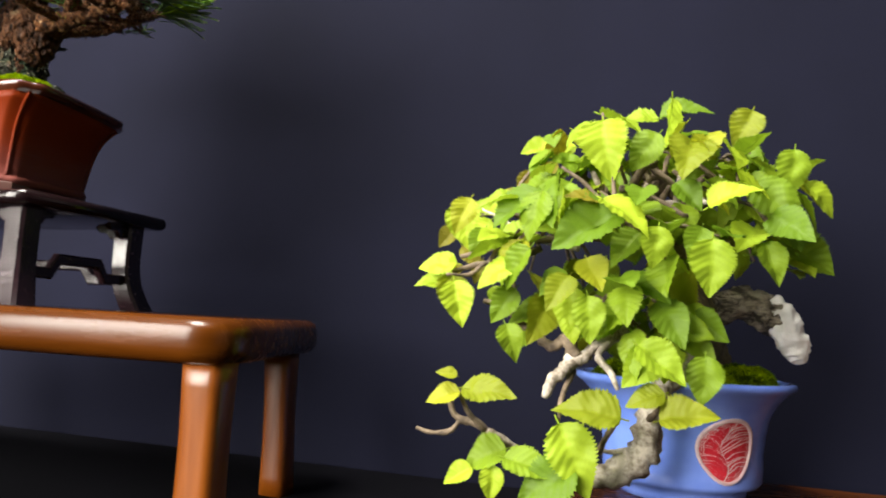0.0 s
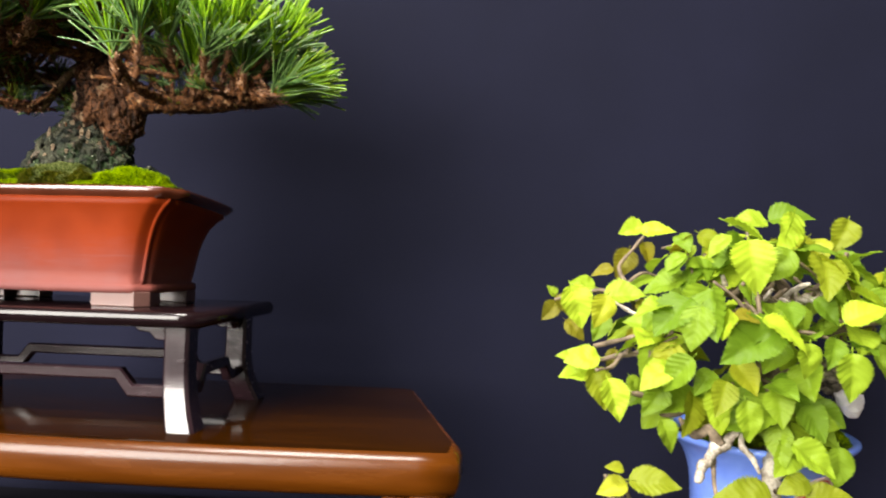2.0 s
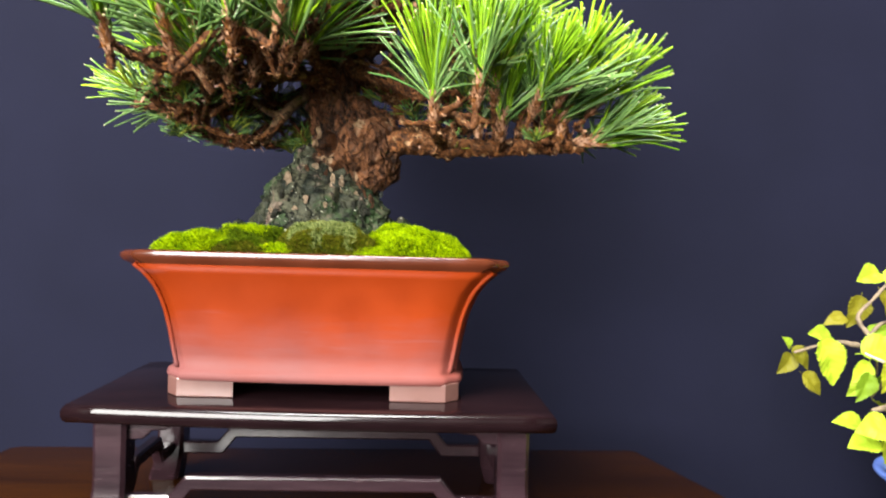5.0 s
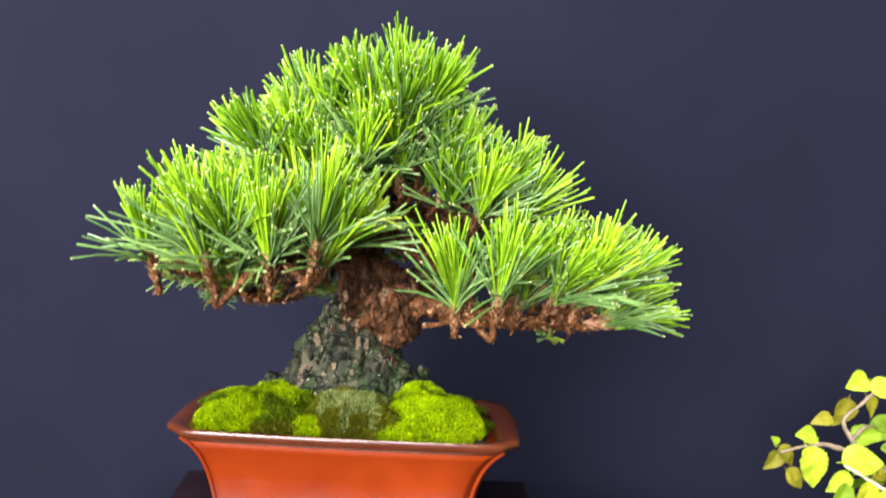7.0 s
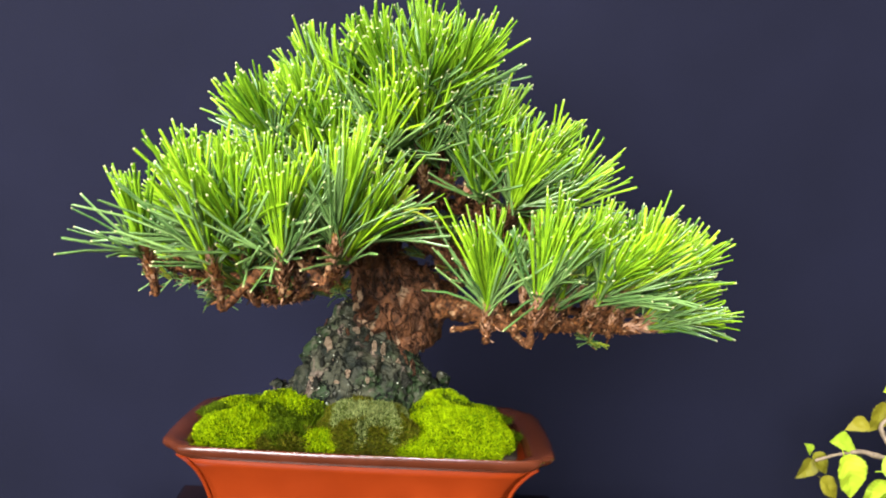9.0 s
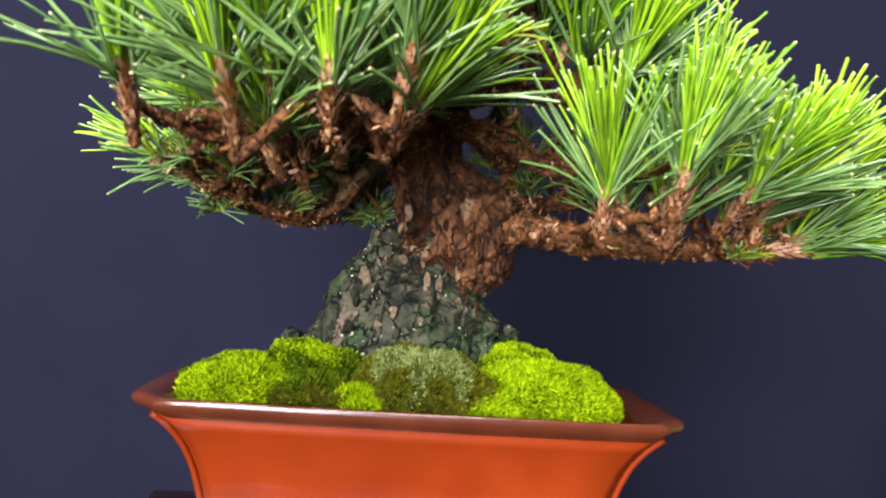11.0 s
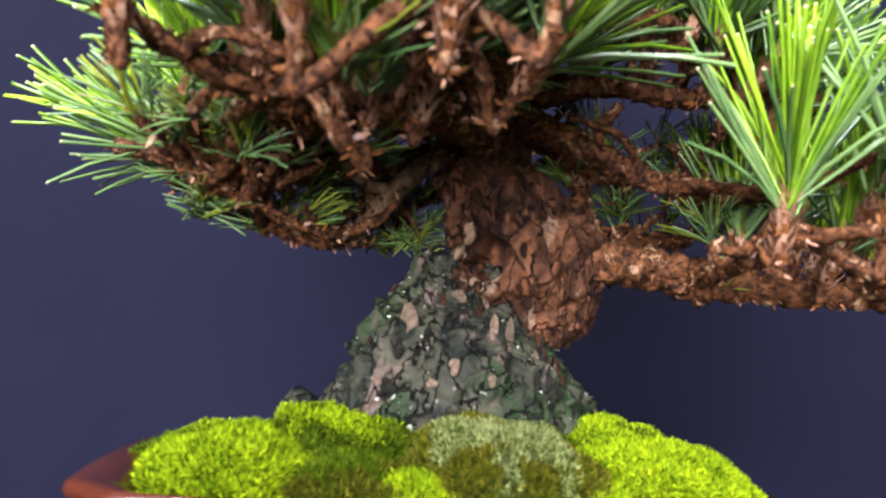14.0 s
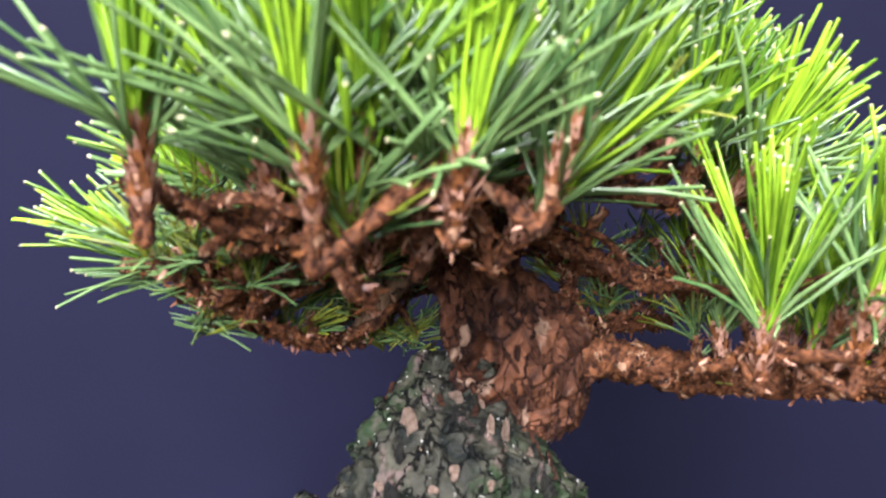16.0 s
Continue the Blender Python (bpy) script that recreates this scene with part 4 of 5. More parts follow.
# Lichen crumbs and loose chips on the lower trunk and roots.
rng = random.Random(19)
verts, faces = [], []
low_line = spline(TRUNK_LOW, 12)
for _ in range(900):
    q = low_line[rng.randint(2, int(len(low_line) * 0.97))]
    u = rng.uniform(math.pi * 0.9, math.pi * 2.1)
    out = Vector((math.cos(u), math.sin(u) * 0.55, 0))
    p = Vector(q[:3]) + out * q[3] * rng.uniform(0.99, 1.025)
    if noise.noise(p * 150) < 0.08 or abs(math.cos(u)) < rng.uniform(-0.2, 0.8):
        continue
    size, i = rng.choice((0.0003, 0.0004, 0.0006, 0.0010)) * rng.uniform(0.7, 1.3), len(verts)
    p -= Vector((0.022, 0.015, 0.2035))
    for way in ((1, 0, 0), (0, 1, 0), (-1, 0, 0), (0, -1, 0), (0, 0, 1), (0, 0, -1)):
        verts.append(p + Vector(way) * size * rng.uniform(0.5, 1.3) + Vector((rng.gauss(0, 1), rng.gauss(0, 1), rng.gauss(0, 1))) * size * 0.25)
    faces += [(i + a, i + (a + 1) % 4, i + 4) for a in range(4)] + [(i + (a + 1) % 4, i + a, i + 5) for a in range(4)]
tagged(mesh_part("lichen", verts, faces, LICHEN, pine, "pale crumbs of lichen on bark", shaded=False), kind="stuff")


# Needle tufts: a scaly bud, upright young needles, splayed older ones.
def tuft(at, axis, seed, young=26, old=22, length=0.030, spread=0.5, bud=True, bud_size=1.0, thick=0.00066, weak=False):
    rng = random.Random(seed)
    at, axis = Vector(at) - Vector((0.022, 0.015, 0.2035)), Vector(axis).normalized()
    basis = turn_to(axis).to_3x3()
    verts, faces, slots = [], [], []

    def needle(base, way, size, bend, thick, slot):
        side = way.cross(Vector((rng.gauss(0, 1), rng.gauss(0, 1), rng.gauss(0, 1)))).normalized()
        other = way.cross(side)
        drop = (Vector((0, 0, -1)) * bend + side * rng.gauss(0, 0.14)) * size
        prev, clipped = None, rng.random() < 0.55
        for u, r in ((0.0, 0.8), (0.35, 1.0), (0.70, 0.95), (0.988, 0.80), (1.0, 0.62)):
            c = base + way * size * u + drop * u * u
            i = len(verts)
            verts.extend(c + (side * math.cos(a) + other * math.sin(a) * 0.7) * thick * r for a in (0.0, 2.09, 4.19))
            if prev is not None:
                s = 2 if u == 1.0 and clipped else slot
                for k in range(3):
                    faces.append((prev + k, prev + (k + 1) % 3, i + (k + 1) % 3, i + k))
                    slots.append(s)
            prev = i
        faces.append((prev, prev + 1, prev + 2))
        slots.append(2 if clipped else slot)

    for k in range(young + old):
        is_old = k >= young
        tilt = rng.uniform(0.45, 1.12) if is_old else abs(rng.gauss(0.0, spread))
        u = rng.uniform(0, 2 * math.pi)
        way = basis @ Vector((math.sin(tilt) * math.cos(u), math.sin(tilt) * math.sin(u), math.cos(tilt)))
        if way.z < -0.05:
            way.z *= -0.3
        way = (way + Vector((0, 0, (-0.20 if at.x < -0.058 else 0.12) if is_old else 0.22))).normalized()
        base = at + axis * (rng.uniform(-0.0020, 0.0020) if is_old else rng.uniform(-0.001, 0.0040)) * bud_size + basis @ Vector((rng.gauss(0, 0.0009), rng.gauss(0, 0.0009), 0))
        size = length * (rng.uniform(0.72, 1.05) if is_old else rng.uniform(0.82, 1.08))
        twin = Vector((rng.gauss(0, 0.06), rng.gauss(0, 0.06), rng.gauss(0, 0.06)))
        needle(base, way, size, rng.uniform(-0.04, 0.14), thick, 1 if is_old else 0)
        needle(base, (way + twin).normalized(), size * rng.uniform(0.93, 1.03), rng.uniform(-0.04, 0.14), thick, 1 if is_old else 0)
    mesh_part("needle_tuft", verts, faces, [NEEDLE_WEAK, NEEDLE_OLD, NEEDLE_WEAK] if weak else [NEEDLE, NEEDLE_OLD, NEEDLE_TIP], pine, slots=slots)
    if bud:
        vb, fb = [], []
        base = at - axis * 0.0085 * bud_size
        for k in range(64):
            u, v = k * 2.4, k / 64
            r = (0.0012 + 0.0004 * rng.random()) * bud_size * (1 - 0.4 * v ** 2) * min(1.0, 0.70 + 1.5 * v)
            out = basis @ Vector((math.cos(u), math.sin(u), 0))
            p = base + axis * v * 0.0115 * bud_size
            tang = axis.cross(out)
            w, h = 0.00055 * bud_size, 0.0034 * bud_size * rng.uniform(0.6, 1.3)
            lift = rng.uniform(0.2, 0.55)
            i = len(vb)
            vb += [p + out * r * 0.6 - tang * w, p + out * r * 0.6 + tang * w, p + out * (r + h * lift * 0.5) + axis * h * 0.5 + tang * w * 0.8, p + out * (r + h * lift * 0.5) + axis * h * 0.5 - tang * w * 0.8, p + out * (r + h * lift) + axis * h]
            fb += [(i, i + 1, i + 2, i + 3), (i + 3, i + 2, i + 4)]
        n, i0 = 8, len(vb)
        for v, r in ((-0.02, 0.0008), (0.10, 0.0011), (0.4, 0.0013), (1.0, 0.0008)):
            for k in range(n):
                out = basis @ Vector((math.cos(2 * math.pi * k / n), math.sin(2 * math.pi * k / n), 0))
                vb.append(base + axis * v * 0.0115 * bud_size + out * r * bud_size)
        for j in range(3):
            for k in range(n):
                a, b = i0 + j * n + k, i0 + j * n + (k + 1) % n
                fb.append((a, b, b + n, a + n))
        mesh_part("bud", vb, fb, [BUD, DRY_SCALE, BARK_LIMB], pine, slots=[rng.choice((0, 0, 1)) for _ in range(128)] + [2] * (len(fb) - 128))


TWIG_POINTS = []


def twig(a, b, r=0.0016, axis=None):
    """A crooked shoot from a to b that arrives along axis."""
    bm = bmesh.new()
    a, b = Vector(a), Vector(b)
    far = (b - a).length
    mid = a.lerp(b, 0.45) + Vector((random.uniform(-1, 1), random.uniform(-1, 1), random.uniform(-0.3, 0.7))) * 0.16 * far
    pts = [(*a, r * 1.35), (*mid, r * 1.2)]
    if axis is not None:
        pts.append((*(b - Vector(axis).normalized() * min(0.006, 0.35 * far)), r * 1.1))
    pts.append((*b, r * 0.95))
    limb(bm, pts, 9, 12, 0.6, 420.0, 0.0005 if r > 0.0014 else 0.0, 0.0016)
    TWIG_POINTS.extend((Vector(q[:3]), q[3]) for q in spline(pts, 5))
    pine_part("twig", bm, BARK_LIMB)


LIMB_POINTS = [Vector(q[:3]) for pts in BOUGHS for q in spline(pts, 5)[4:]] + [Vector(q[:3]) for q in spline(TRUNK_HIGH, 4)[20:]]


def pad(centre, radii, count, seed, lean=(0, 0, 1.0), length=0.0318, young=20, old=11, bud_size=1.1):
    """A cloud of tufts whose shoots rise from the limbs and fan out from the pad's middle."""
    rng = random.Random(seed)
    c, placed = Vector(centre), []
    for _ in range(4000):
        d = Vector((rng.uniform(-1, 1), rng.uniform(-1, 1), rng.uniform(-1, 1)))
        if d.length > 1:
            continue
        p = c + Vector((d.x * radii[0], d.y * radii[1], d.z * radii[2]))
        if any((p - q).length < 0.0115 for q in placed):
            continue
        if -0.024 < p.x < 0.030 and p.y > -0.032:
            p.z = max(p.z, 0.2815)  # shoots over the arched branch start high
        placed.append(p)
        # the bare gap at the heart of the crown
        if 0.045 < p.x < 0.076 and -0.010 < p.y < 0.060 and p.z < 0.299 or 0.040 < p.x < 0.086 and p.y > -0.030 and p.z < 0.288:
            continue
        axis = Vector((d.x * 0.75, d.y * 0.75, 0)) + Vector(lean)
        tuft(p, axis, seed * 100 + len(placed), young, old, length * rng.uniform(0.84, 1.12), 0.31, True, bud_size * rng.uniform(0.8, 1.1))
        root = min(LIMB_POINTS, key=lambda q: (q - p).length + max(0, q.z - p.z + 0.004) * 3)
        if (root - p).length < 0.06:
            twig(root, p - axis.normalized() * 0.0088, 0.0009, axis)
        if len(placed) >= count:
            break


# Shoots along the front edge that can be told apart, with stout buds.
FRONT = [
    (-0.0022, -0.0637, 0.2790, 0.00, -0.35, 1.0), (-0.0450, -0.0540, 0.2775, -0.15, -0.22, 0.95), (-0.0430, 0.0105, 0.2615, -1.0, 0.0, 0.25), (0.0140, -0.0620, 0.2860, 0.22, -0.15, 1.0),
    (0.0655, -0.0400, 0.2600, -0.05, -0.20, 1.0), (0.0808, -0.0490, 0.2650, 0.12, -0.20, 1.0), (0.1180, -0.0200, 0.2580, 0.15, -0.15, 1.0), (0.1320, -0.0170, 0.2500, 1.0, -0.12, 0.05), (0.1330, -0.0140, 0.2525, 0.85, -0.12, 0.50), (0.1270, 0.0040, 0.2500, 1.0, 0.15, 0.10),
    (0.0420, -0.0150, 0.3080, -0.05, -0.2, 1.0), (0.0615, -0.0150, 0.3050, 0.35, -0.2, 0.8), (-0.0230, -0.0635, 0.2775, -0.2, -0.3, 1.0),
]
for k, (x, y, z, ax, ay, az) in enumerate(FRONT):
    low_front = 0.06 < x < 0.12 and z < 0.27
    tuft((x, y, z), (ax, ay, az), 900 + k, 24 if low_front else 20, 11 if low_front or x < -0.044 else 15, 0.026 if x < -0.044 else 0.030 if abs(ax) > 0.6 else 0.0355, 0.30 if low_front or x < -0.044 else 0.24, True, 1.15, 0.00058)
    low_end = Vector((x, y, z)) - Vector((ax, ay, az)).normalized() * 0.0098
    root = min(LIMB_POINTS, key=lambda q: (q - low_end).length)
    twig(root, low_end, 0.0012, (ax, ay, az))
pad((-0.009, -0.032, 0.279), (0.032, 0.030, 0.009), 21, 11, (-0.06, -0.15, 1.0))
pad((-0.019, 0.006, 0.276), (0.026, 0.030, 0.010), 12, 12, (-0.14, 0.0, 1.0))
pad((0.098, -0.012, 0.264), (0.036, 0.028, 0.008), 19, 13, (0.18, -0.10, 1.0))
pad((0.073, 0.000, 0.294), (0.023, 0.026, 0.010), 11, 14, (0.26, -0.10, 1.0))
pad((0.009, 0.000, 0.306), (0.030, 0.026, 0.011), 17, 15, (-0.14, -0.15, 1.0))
pad((0.008, 0.002, 0.317), (0.014, 0.018, 0.006), 5, 19, (-0.10, -0.10, 1.0))
pad((0.049, 0.002, 0.311), (0.026, 0.024, 0.011), 13, 16, (0.16, -0.10, 1.0))
pad((0.040, 0.004, 0.3300), (0.020, 0.022, 0.008), 12, 17, (0.0, -0.10, 1.0))
pad((0.026, 0.045, 0.301), (0.046, 0.020, 0.011), 12, 18, (0.0, 0.20, 1.0))

# Thin crooked inner shoots, weak tufts, and dry scales lifting from limbs and shoots.
rng = random.Random(77)
for k in range(100):
    root = rng.choice(LIMB_POINTS)
    end = root + Vector((rng.gauss(0, 0.009), rng.gauss(-0.003, 0.010), rng.uniform(-0.002, 0.013)))
    if root.z > 0.30 or -0.006 < root.x < 0.020 and root.z < 0.275 or -0.010 < end.x < 0.050 and end.y < 0.012 and end.z < 0.277:
        continue
    twig(root, end, rng.uniform(0.0005, 0.0012))
    if k % 3 == 0:
        tuft(end, (end - root) + Vector((0, -0.002, 0.004)), 2000 + k, 5, 7, rng.uniform(0.010, 0.018), 0.7, False, 1.0, 0.00034, True)
# Weak yellowish tufts in the shade between the limbs, each on a short shoot.
for k in range(120):
    left = k % 5 < 3
    p = Vector((rng.uniform(-0.040, 0.016), rng.uniform(0.002, 0.040), rng.uniform(0.248, 0.270))) if left else Vector((rng.uniform(0.056, 0.112), rng.uniform(0.012, 0.050), rng.uniform(0.256, 0.284)))
    root = min(LIMB_POINTS, key=lambda q: (q - p).length)
    if (root - p).length > 0.022 or not left and k % 3 or left and p.x > -0.006 and p.y < 0.022:
        continue
    way = (p - root) + Vector((rng.gauss(0, 0.003), -0.002, 0.003))
    twig(root, p, 0.0007)
    tuft(p, way, 3000 + k, 5, 7, rng.uniform(0.009, 0.017), 0.6, False, 1.0, 0.00030, True)
# A thicket of thin dead and living shoots under the boughs.
for k in range(190):
    left = k % 5 < 3
    p = Vector((rng.uniform(-0.044, -0.008), rng.uniform(-0.040, 0.012), rng.uniform(0.257, 0.277))) if left else Vector((rng.uniform(0.042, 0.080), rng.uniform(-0.006, 0.050), rng.uniform(0.256, 0.300)))
    root = min(LIMB_POINTS, key=lambda q: (q - p).length)
    if not 0.004 < (root - p).length < 0.020 or (p.z < 0.262 or p.y < -0.026 if left else k % 3):
        continue
    twig(root, p, rng.uniform(0.0006, 0.0013))
    if k % 3 != 1 or not left:
        tuft(p, (p - root) + Vector((rng.gauss(0, 0.003), -0.003, 0.002)), 4000 + k, 4, 5, rng.uniform(0.006, 0.010), 0.6, False, 1.0, 0.00030, True)
verts, faces, slots = [], [], []
limb_line = [(Vector(q[:3]), q[3] * 0.62) for pts in BOUGHS for q in spline(pts, 26)]
for k in range(17000):
    on_shoot = k % 2 == 0
    root, r = rng.choice(TWIG_POINTS if on_shoot else limb_line)
    if root.z > 0.300:
        continue
    out = Vector((rng.gauss(0, 1), rng.gauss(0, 1), rng.gauss(0, 1))).normalized()
    p = root + out * r * 0.85 - Vector((0.022, 0.015, 0.2035))
    way = (out * rng.uniform(0.3, 1.0) + Vector((rng.gauss(0, 0.6), rng.gauss(0, 0.6), rng.gauss(0.2, 0.6)))).normalized()
    side = way.cross(out + Vector((rng.gauss(0, 0.4), rng.gauss(0, 0.4), rng.gauss(0, 0.4)))).normalized()
    lift = way.cross(side)
    size, curl = rng.uniform(0.0010, 0.0030) if on_shoot else rng.uniform(0.0007, 0.0020), rng.uniform(-0.9, 0.9)
    i = len(verts)
    for u, w, c in ((0.0, 0.11, 0.0), (0.35, 0.17, 0.12), (0.7, 0.14, 0.50), (1.0, 0.03, 1.0)):
        m = p + way * size * u + lift * size * c * curl
        verts += [m - side * size * w, m + side * size * w]
    faces += [(i + 2 * j, i + 2 * j + 1, i + 2 * j + 3, i + 2 * j + 2) for j in range(3)]
    slots += [rng.choice((0, 0, 1, 1, 1, 1, 2) if on_shoot else (0, 0, 1, 1, 1))] * 3
litter = mesh_part("dry_bark_litter", verts, faces, [BARK_LIMB, DRY_SCALE, BUD], pine, "curled dry reddish-brown bark scales", slots=slots)
tagged(litter, kind="stuff")

# ---- slab and blue pot ----
SLAB_Z = 0.0205
BLUE = (0.3955, 0.1060)
slab = thing("display_slab", "reddish-brown polished wooden display slab under the blue pot", "display slab", (BLUE[0] + 0.060, BLUE[1] - 0.008, 0.0))
bm = bmesh.new()
outline = []
for k in range(48):
    u = 2 * math.pi * k / 48
    c, s = math.cos(u), math.sin(u)
    outline.append((0.125 * math.copysign(abs(c) ** 0.5, c) * (1 + 0.03 * math.sin(3 * u)), 0.066 * math.copysign(abs(s) ** 0.5, s) * (1 + 0.04 * math.sin(2 * u + 1))))
prism(bm, outline, 0.006, SLAB_Z, "z", 0.004, 3)
part("board", bm, LACQUER_EDGE, slab)
for sx in (-1, 1):
    for sy in (-1, 1):
        part("foot", box(bmesh.new(), sx * 0.055 - 0.008, sx * 0.055 + 0.008, sy * 0.036 - 0.006, sy * 0.036 + 0.006, 0.0, 0.0075, 0.001), LACQUER_LEG, slab)


def lathe(bm, profile, around=64):
    rings = [[(r * math.cos(2 * math.pi * k / around), r * math.sin(2 * math.pi * k / around), z) for k in range(around)] for r, z in profile]
    return loft(bm, rings)


blue_pot = thing("glazed_pot", "round blue glazed pot with flared rim and red carved medallions", "pot", (*BLUE, SLAB_Z))
BODY = [(0.0265, 0.0000), (0.0300, 0.0004), (0.0310, 0.0030), (0.0322, 0.0066), (0.0368, 0.0078), (0.0380, 0.0100), (0.0381, 0.0150), (0.0383, 0.0230), (0.0392, 0.0320), (0.0415, 0.0410), (0.0450, 0.0475), (0.0500, 0.0525), (0.0524, 0.0540), (0.0531, 0.0556), (0.0524, 0.0570), (0.0505, 0.0574), (0.0475, 0.0562), (0.0450, 0.0530), (0.0410, 0.0440), (0.0360, 0.0250)]
bm = bmesh.new()
lathe(bm, BODY)
part("body", bm, GLAZE, blue_pot)


def body_radius(z):
    rows = BODY[5:12]
    for (r0, z0), (r1, z1) in zip(rows, rows[1:]):
        if z0 <= z <= z1:
            return r0 + (r1 - r0) * (z - z0) / (z1 - z0)
    return rows[0][0] if z < rows[0][1] else rows[-1][0]


def on_body(u, v, lift, mid):
    """A point of the pot's side: u along the wall and v up from the medallion's middle, in metres."""
    z = 0.0260 + v
    r = body_radius(z) + lift
    a = mid + u / 0.039
    return Vector((r * math.cos(a), r * math.sin(a), z))


def medal_edge(t, grow=1.0):
    """The medallion's outline: an egg with its point up to one side."""
    c, s = math.cos(t), math.sin(t)
    r = 0.0140 * (1 + 0.10 * math.cos(t - 0.8) + 0.05 * math.cos(3 * (t - 0.8)))
    return r * c * grow * 0.95, r * s * grow


def medallion(mid):
    n = 40
    bm = bmesh.new()
    rows = []
    for grow, lift in ((0.0, 0.0007), (0.3, 0.0007), (0.55, 0.0007), (0.8, 0.0006), (0.97, 0.0005)):
        rows.append([bm.verts.new(on_body(*medal_edge(2 * math.pi * k / n, max(grow, 0.02)), lift, mid)) for k in range(n)])
    for a, b in zip(rows, rows[1:]):
        for k in range(n):
            bm.faces.new((a[k], a[(k + 1) % n], b[(k + 1) % n], b[k]))
    bm.faces.new(rows[0])
    bmesh.ops.recalc_face_normals(bm, faces=bm.faces[:])
    disc = part("medallion", bm, RED_ENAMEL, blue_pot, "red carved medallion with pale veins")
    bm = bmesh.new()
    rings = [[on_body(*medal_edge(2 * math.pi * k / n, g), lift, mid) for k in range(n)] for g, lift in ((0.93, 0.0004), (0.96, 0.0012), (1.03, 0.0012), (1.07, 0.0002))]
    loft(bm, rings, False)
    part("border", bm, WHITE_LINE, disc)
    rng = random.Random(3)
    bm = bmesh.new()

    def vein(path, w):
        pts = [on_body(u, v, 0.0009, mid) for u, v in path]
        flat = [(on_body(u + w, v, 0.0009, mid), on_body(u - w, v + w, 0.0009, mid)) for u, v in path]
        for (a, b), (c, d) in zip(flat, flat[1:]):
            bm.faces.new([bm.verts.new(p) for p in (a, b, d, c)])
        return pts
    stem = [(-0.0005 + 0.0022 * math.sin(k * 0.5), -0.0125 + 0.0016 * k) for k in range(16)]
    vein(stem, 0.00022)
    for k in range(28):
        side = -1 if k % 2 else 1
        u0, v0 = stem[2 + k // 2]
        tu, tv = medal_edge(math.atan2(v0 + 0.004, side * 0.012) + rng.uniform(-0.15, 0.15), 0.95)
        path = []
        for j in range(9):
            f = j / 8
            path.append((u0 + (tu - u0) * f + 0.0007 * math.sin(f * 7 + k), v0 + (tv - v0) * f + 0.0016 * math.sin(math.pi * f)))
        vein(path, 0.00026)
    for f in (0.80, 0.88):
        vein([medal_edge(2 * math.pi * k / 60, f + 0.025 * math.sin(k * 1.7)) for k in range(61)], 0.00012)
    part("vein_carving", bm, WHITE_LINE, disc)


for mid in (radians(-62), radians(118)):
    medallion(mid)

bm = bmesh.new()
lathe(bm, [(0.0400, 0.0420), (0.0455, 0.0535), (0.0300, 0.0560), (0.0060, 0.0590)], 40)
soil2 = part("potting_soil", bm, SOIL)
soil2.location = (*BLUE, SLAB_Z)
tagged(soil2, "dark potting soil filling the round blue pot", "soil", kind="stuff")
for label, at, radii, moss, count, seed in (
    ("mossy green cushion inside the blue pot rim", (0.4200, 0.0850, 0.0755), (0.0150, 0.0140, 0.0090), MOSS_DARK, 4500, 21),
    ("bright moss cushion inside the blue pot rim", (0.4080, 0.0740, 0.0750), (0.0110, 0.0080, 0.0060), MOSS_BRIGHT, 2500, 22),
    ("mossy green cushion on the blue pot's soil", (0.373, 0.092, 0.0765), (0.018, 0.022, 0.0080), MOSS_DARK, 3500, 23),
):
    tagged(moss_clump(label, at, radii, moss, count, seed, 0.0028, MOSS_BRIGHT), group="moss cushions in the blue pot")

# ---- broad-leaved bonsai ----
TREE_AT = Vector((0.398, 0.085, 0.079))
TREE_SHIFT = Vector((0.001, 0.012, 0.0))
tree = thing("leafy_bonsai", "small semi-cascade bonsai with serrated lime-green leaves and bleached deadwood", "bonsai tree", TREE_AT + TREE_SHIFT)


def tree_limb(name, pts, mat, label="", around=14, rough=0.3, grain=160.0):
    bm = bmesh.new()
    limb(bm, pts, 7, around, rough, grain)
    bmesh.ops.translate(bm, vec=-TREE_AT, verts=bm.verts[:])
    return part(name, bm, mat, tree, label)


tree_limb("trunk", [(0.404, 0.084, 0.074, 0.0135), (0.402, 0.078, 0.088, 0.0120), (0.400, 0.070, 0.102, 0.0112), (0.394, 0.064, 0.116, 0.0095), (0.386, 0.060, 0.130, 0.0080), (0.382, 0.056, 0.146, 0.0060), (0.380, 0.052, 0.160, 0.0042), (0.383, 0.050, 0.174, 0.0025)], TWIG, "grey gnarled bark", 22, 0.28, 120.0)
stub = tree_limb("cut_stub", [(0.398, 0.068, 0.104, 0.0075), (0.409, 0.075, 0.1115, 0.0074), (0.421, 0.082, 0.1150, 0.0070), (0.4315, 0.088, 0.1120, 0.0080), (0.4390, 0.092, 0.1060, 0.0078)], STUB, "short thick stub of fissured grey bark", 40, 0.42, 210.0)
bm = bmesh.new()
limb(bm, [(0.4335, 0.086, 0.1170, 0.0042), (0.4368, 0.086, 0.1130, 0.0064), (0.4405, 0.088, 0.1060, 0.0078), (0.4445, 0.091, 0.0985, 0.0074), (0.4478, 0.094, 0.0925, 0.0055), (0.4500, 0.096, 0.0885, 0.0028)], 10, 40, 0.30, 190.0, flat=0.62)
bmesh.ops.translate(bm, vec=-TREE_AT, verts=bm.verts[:])
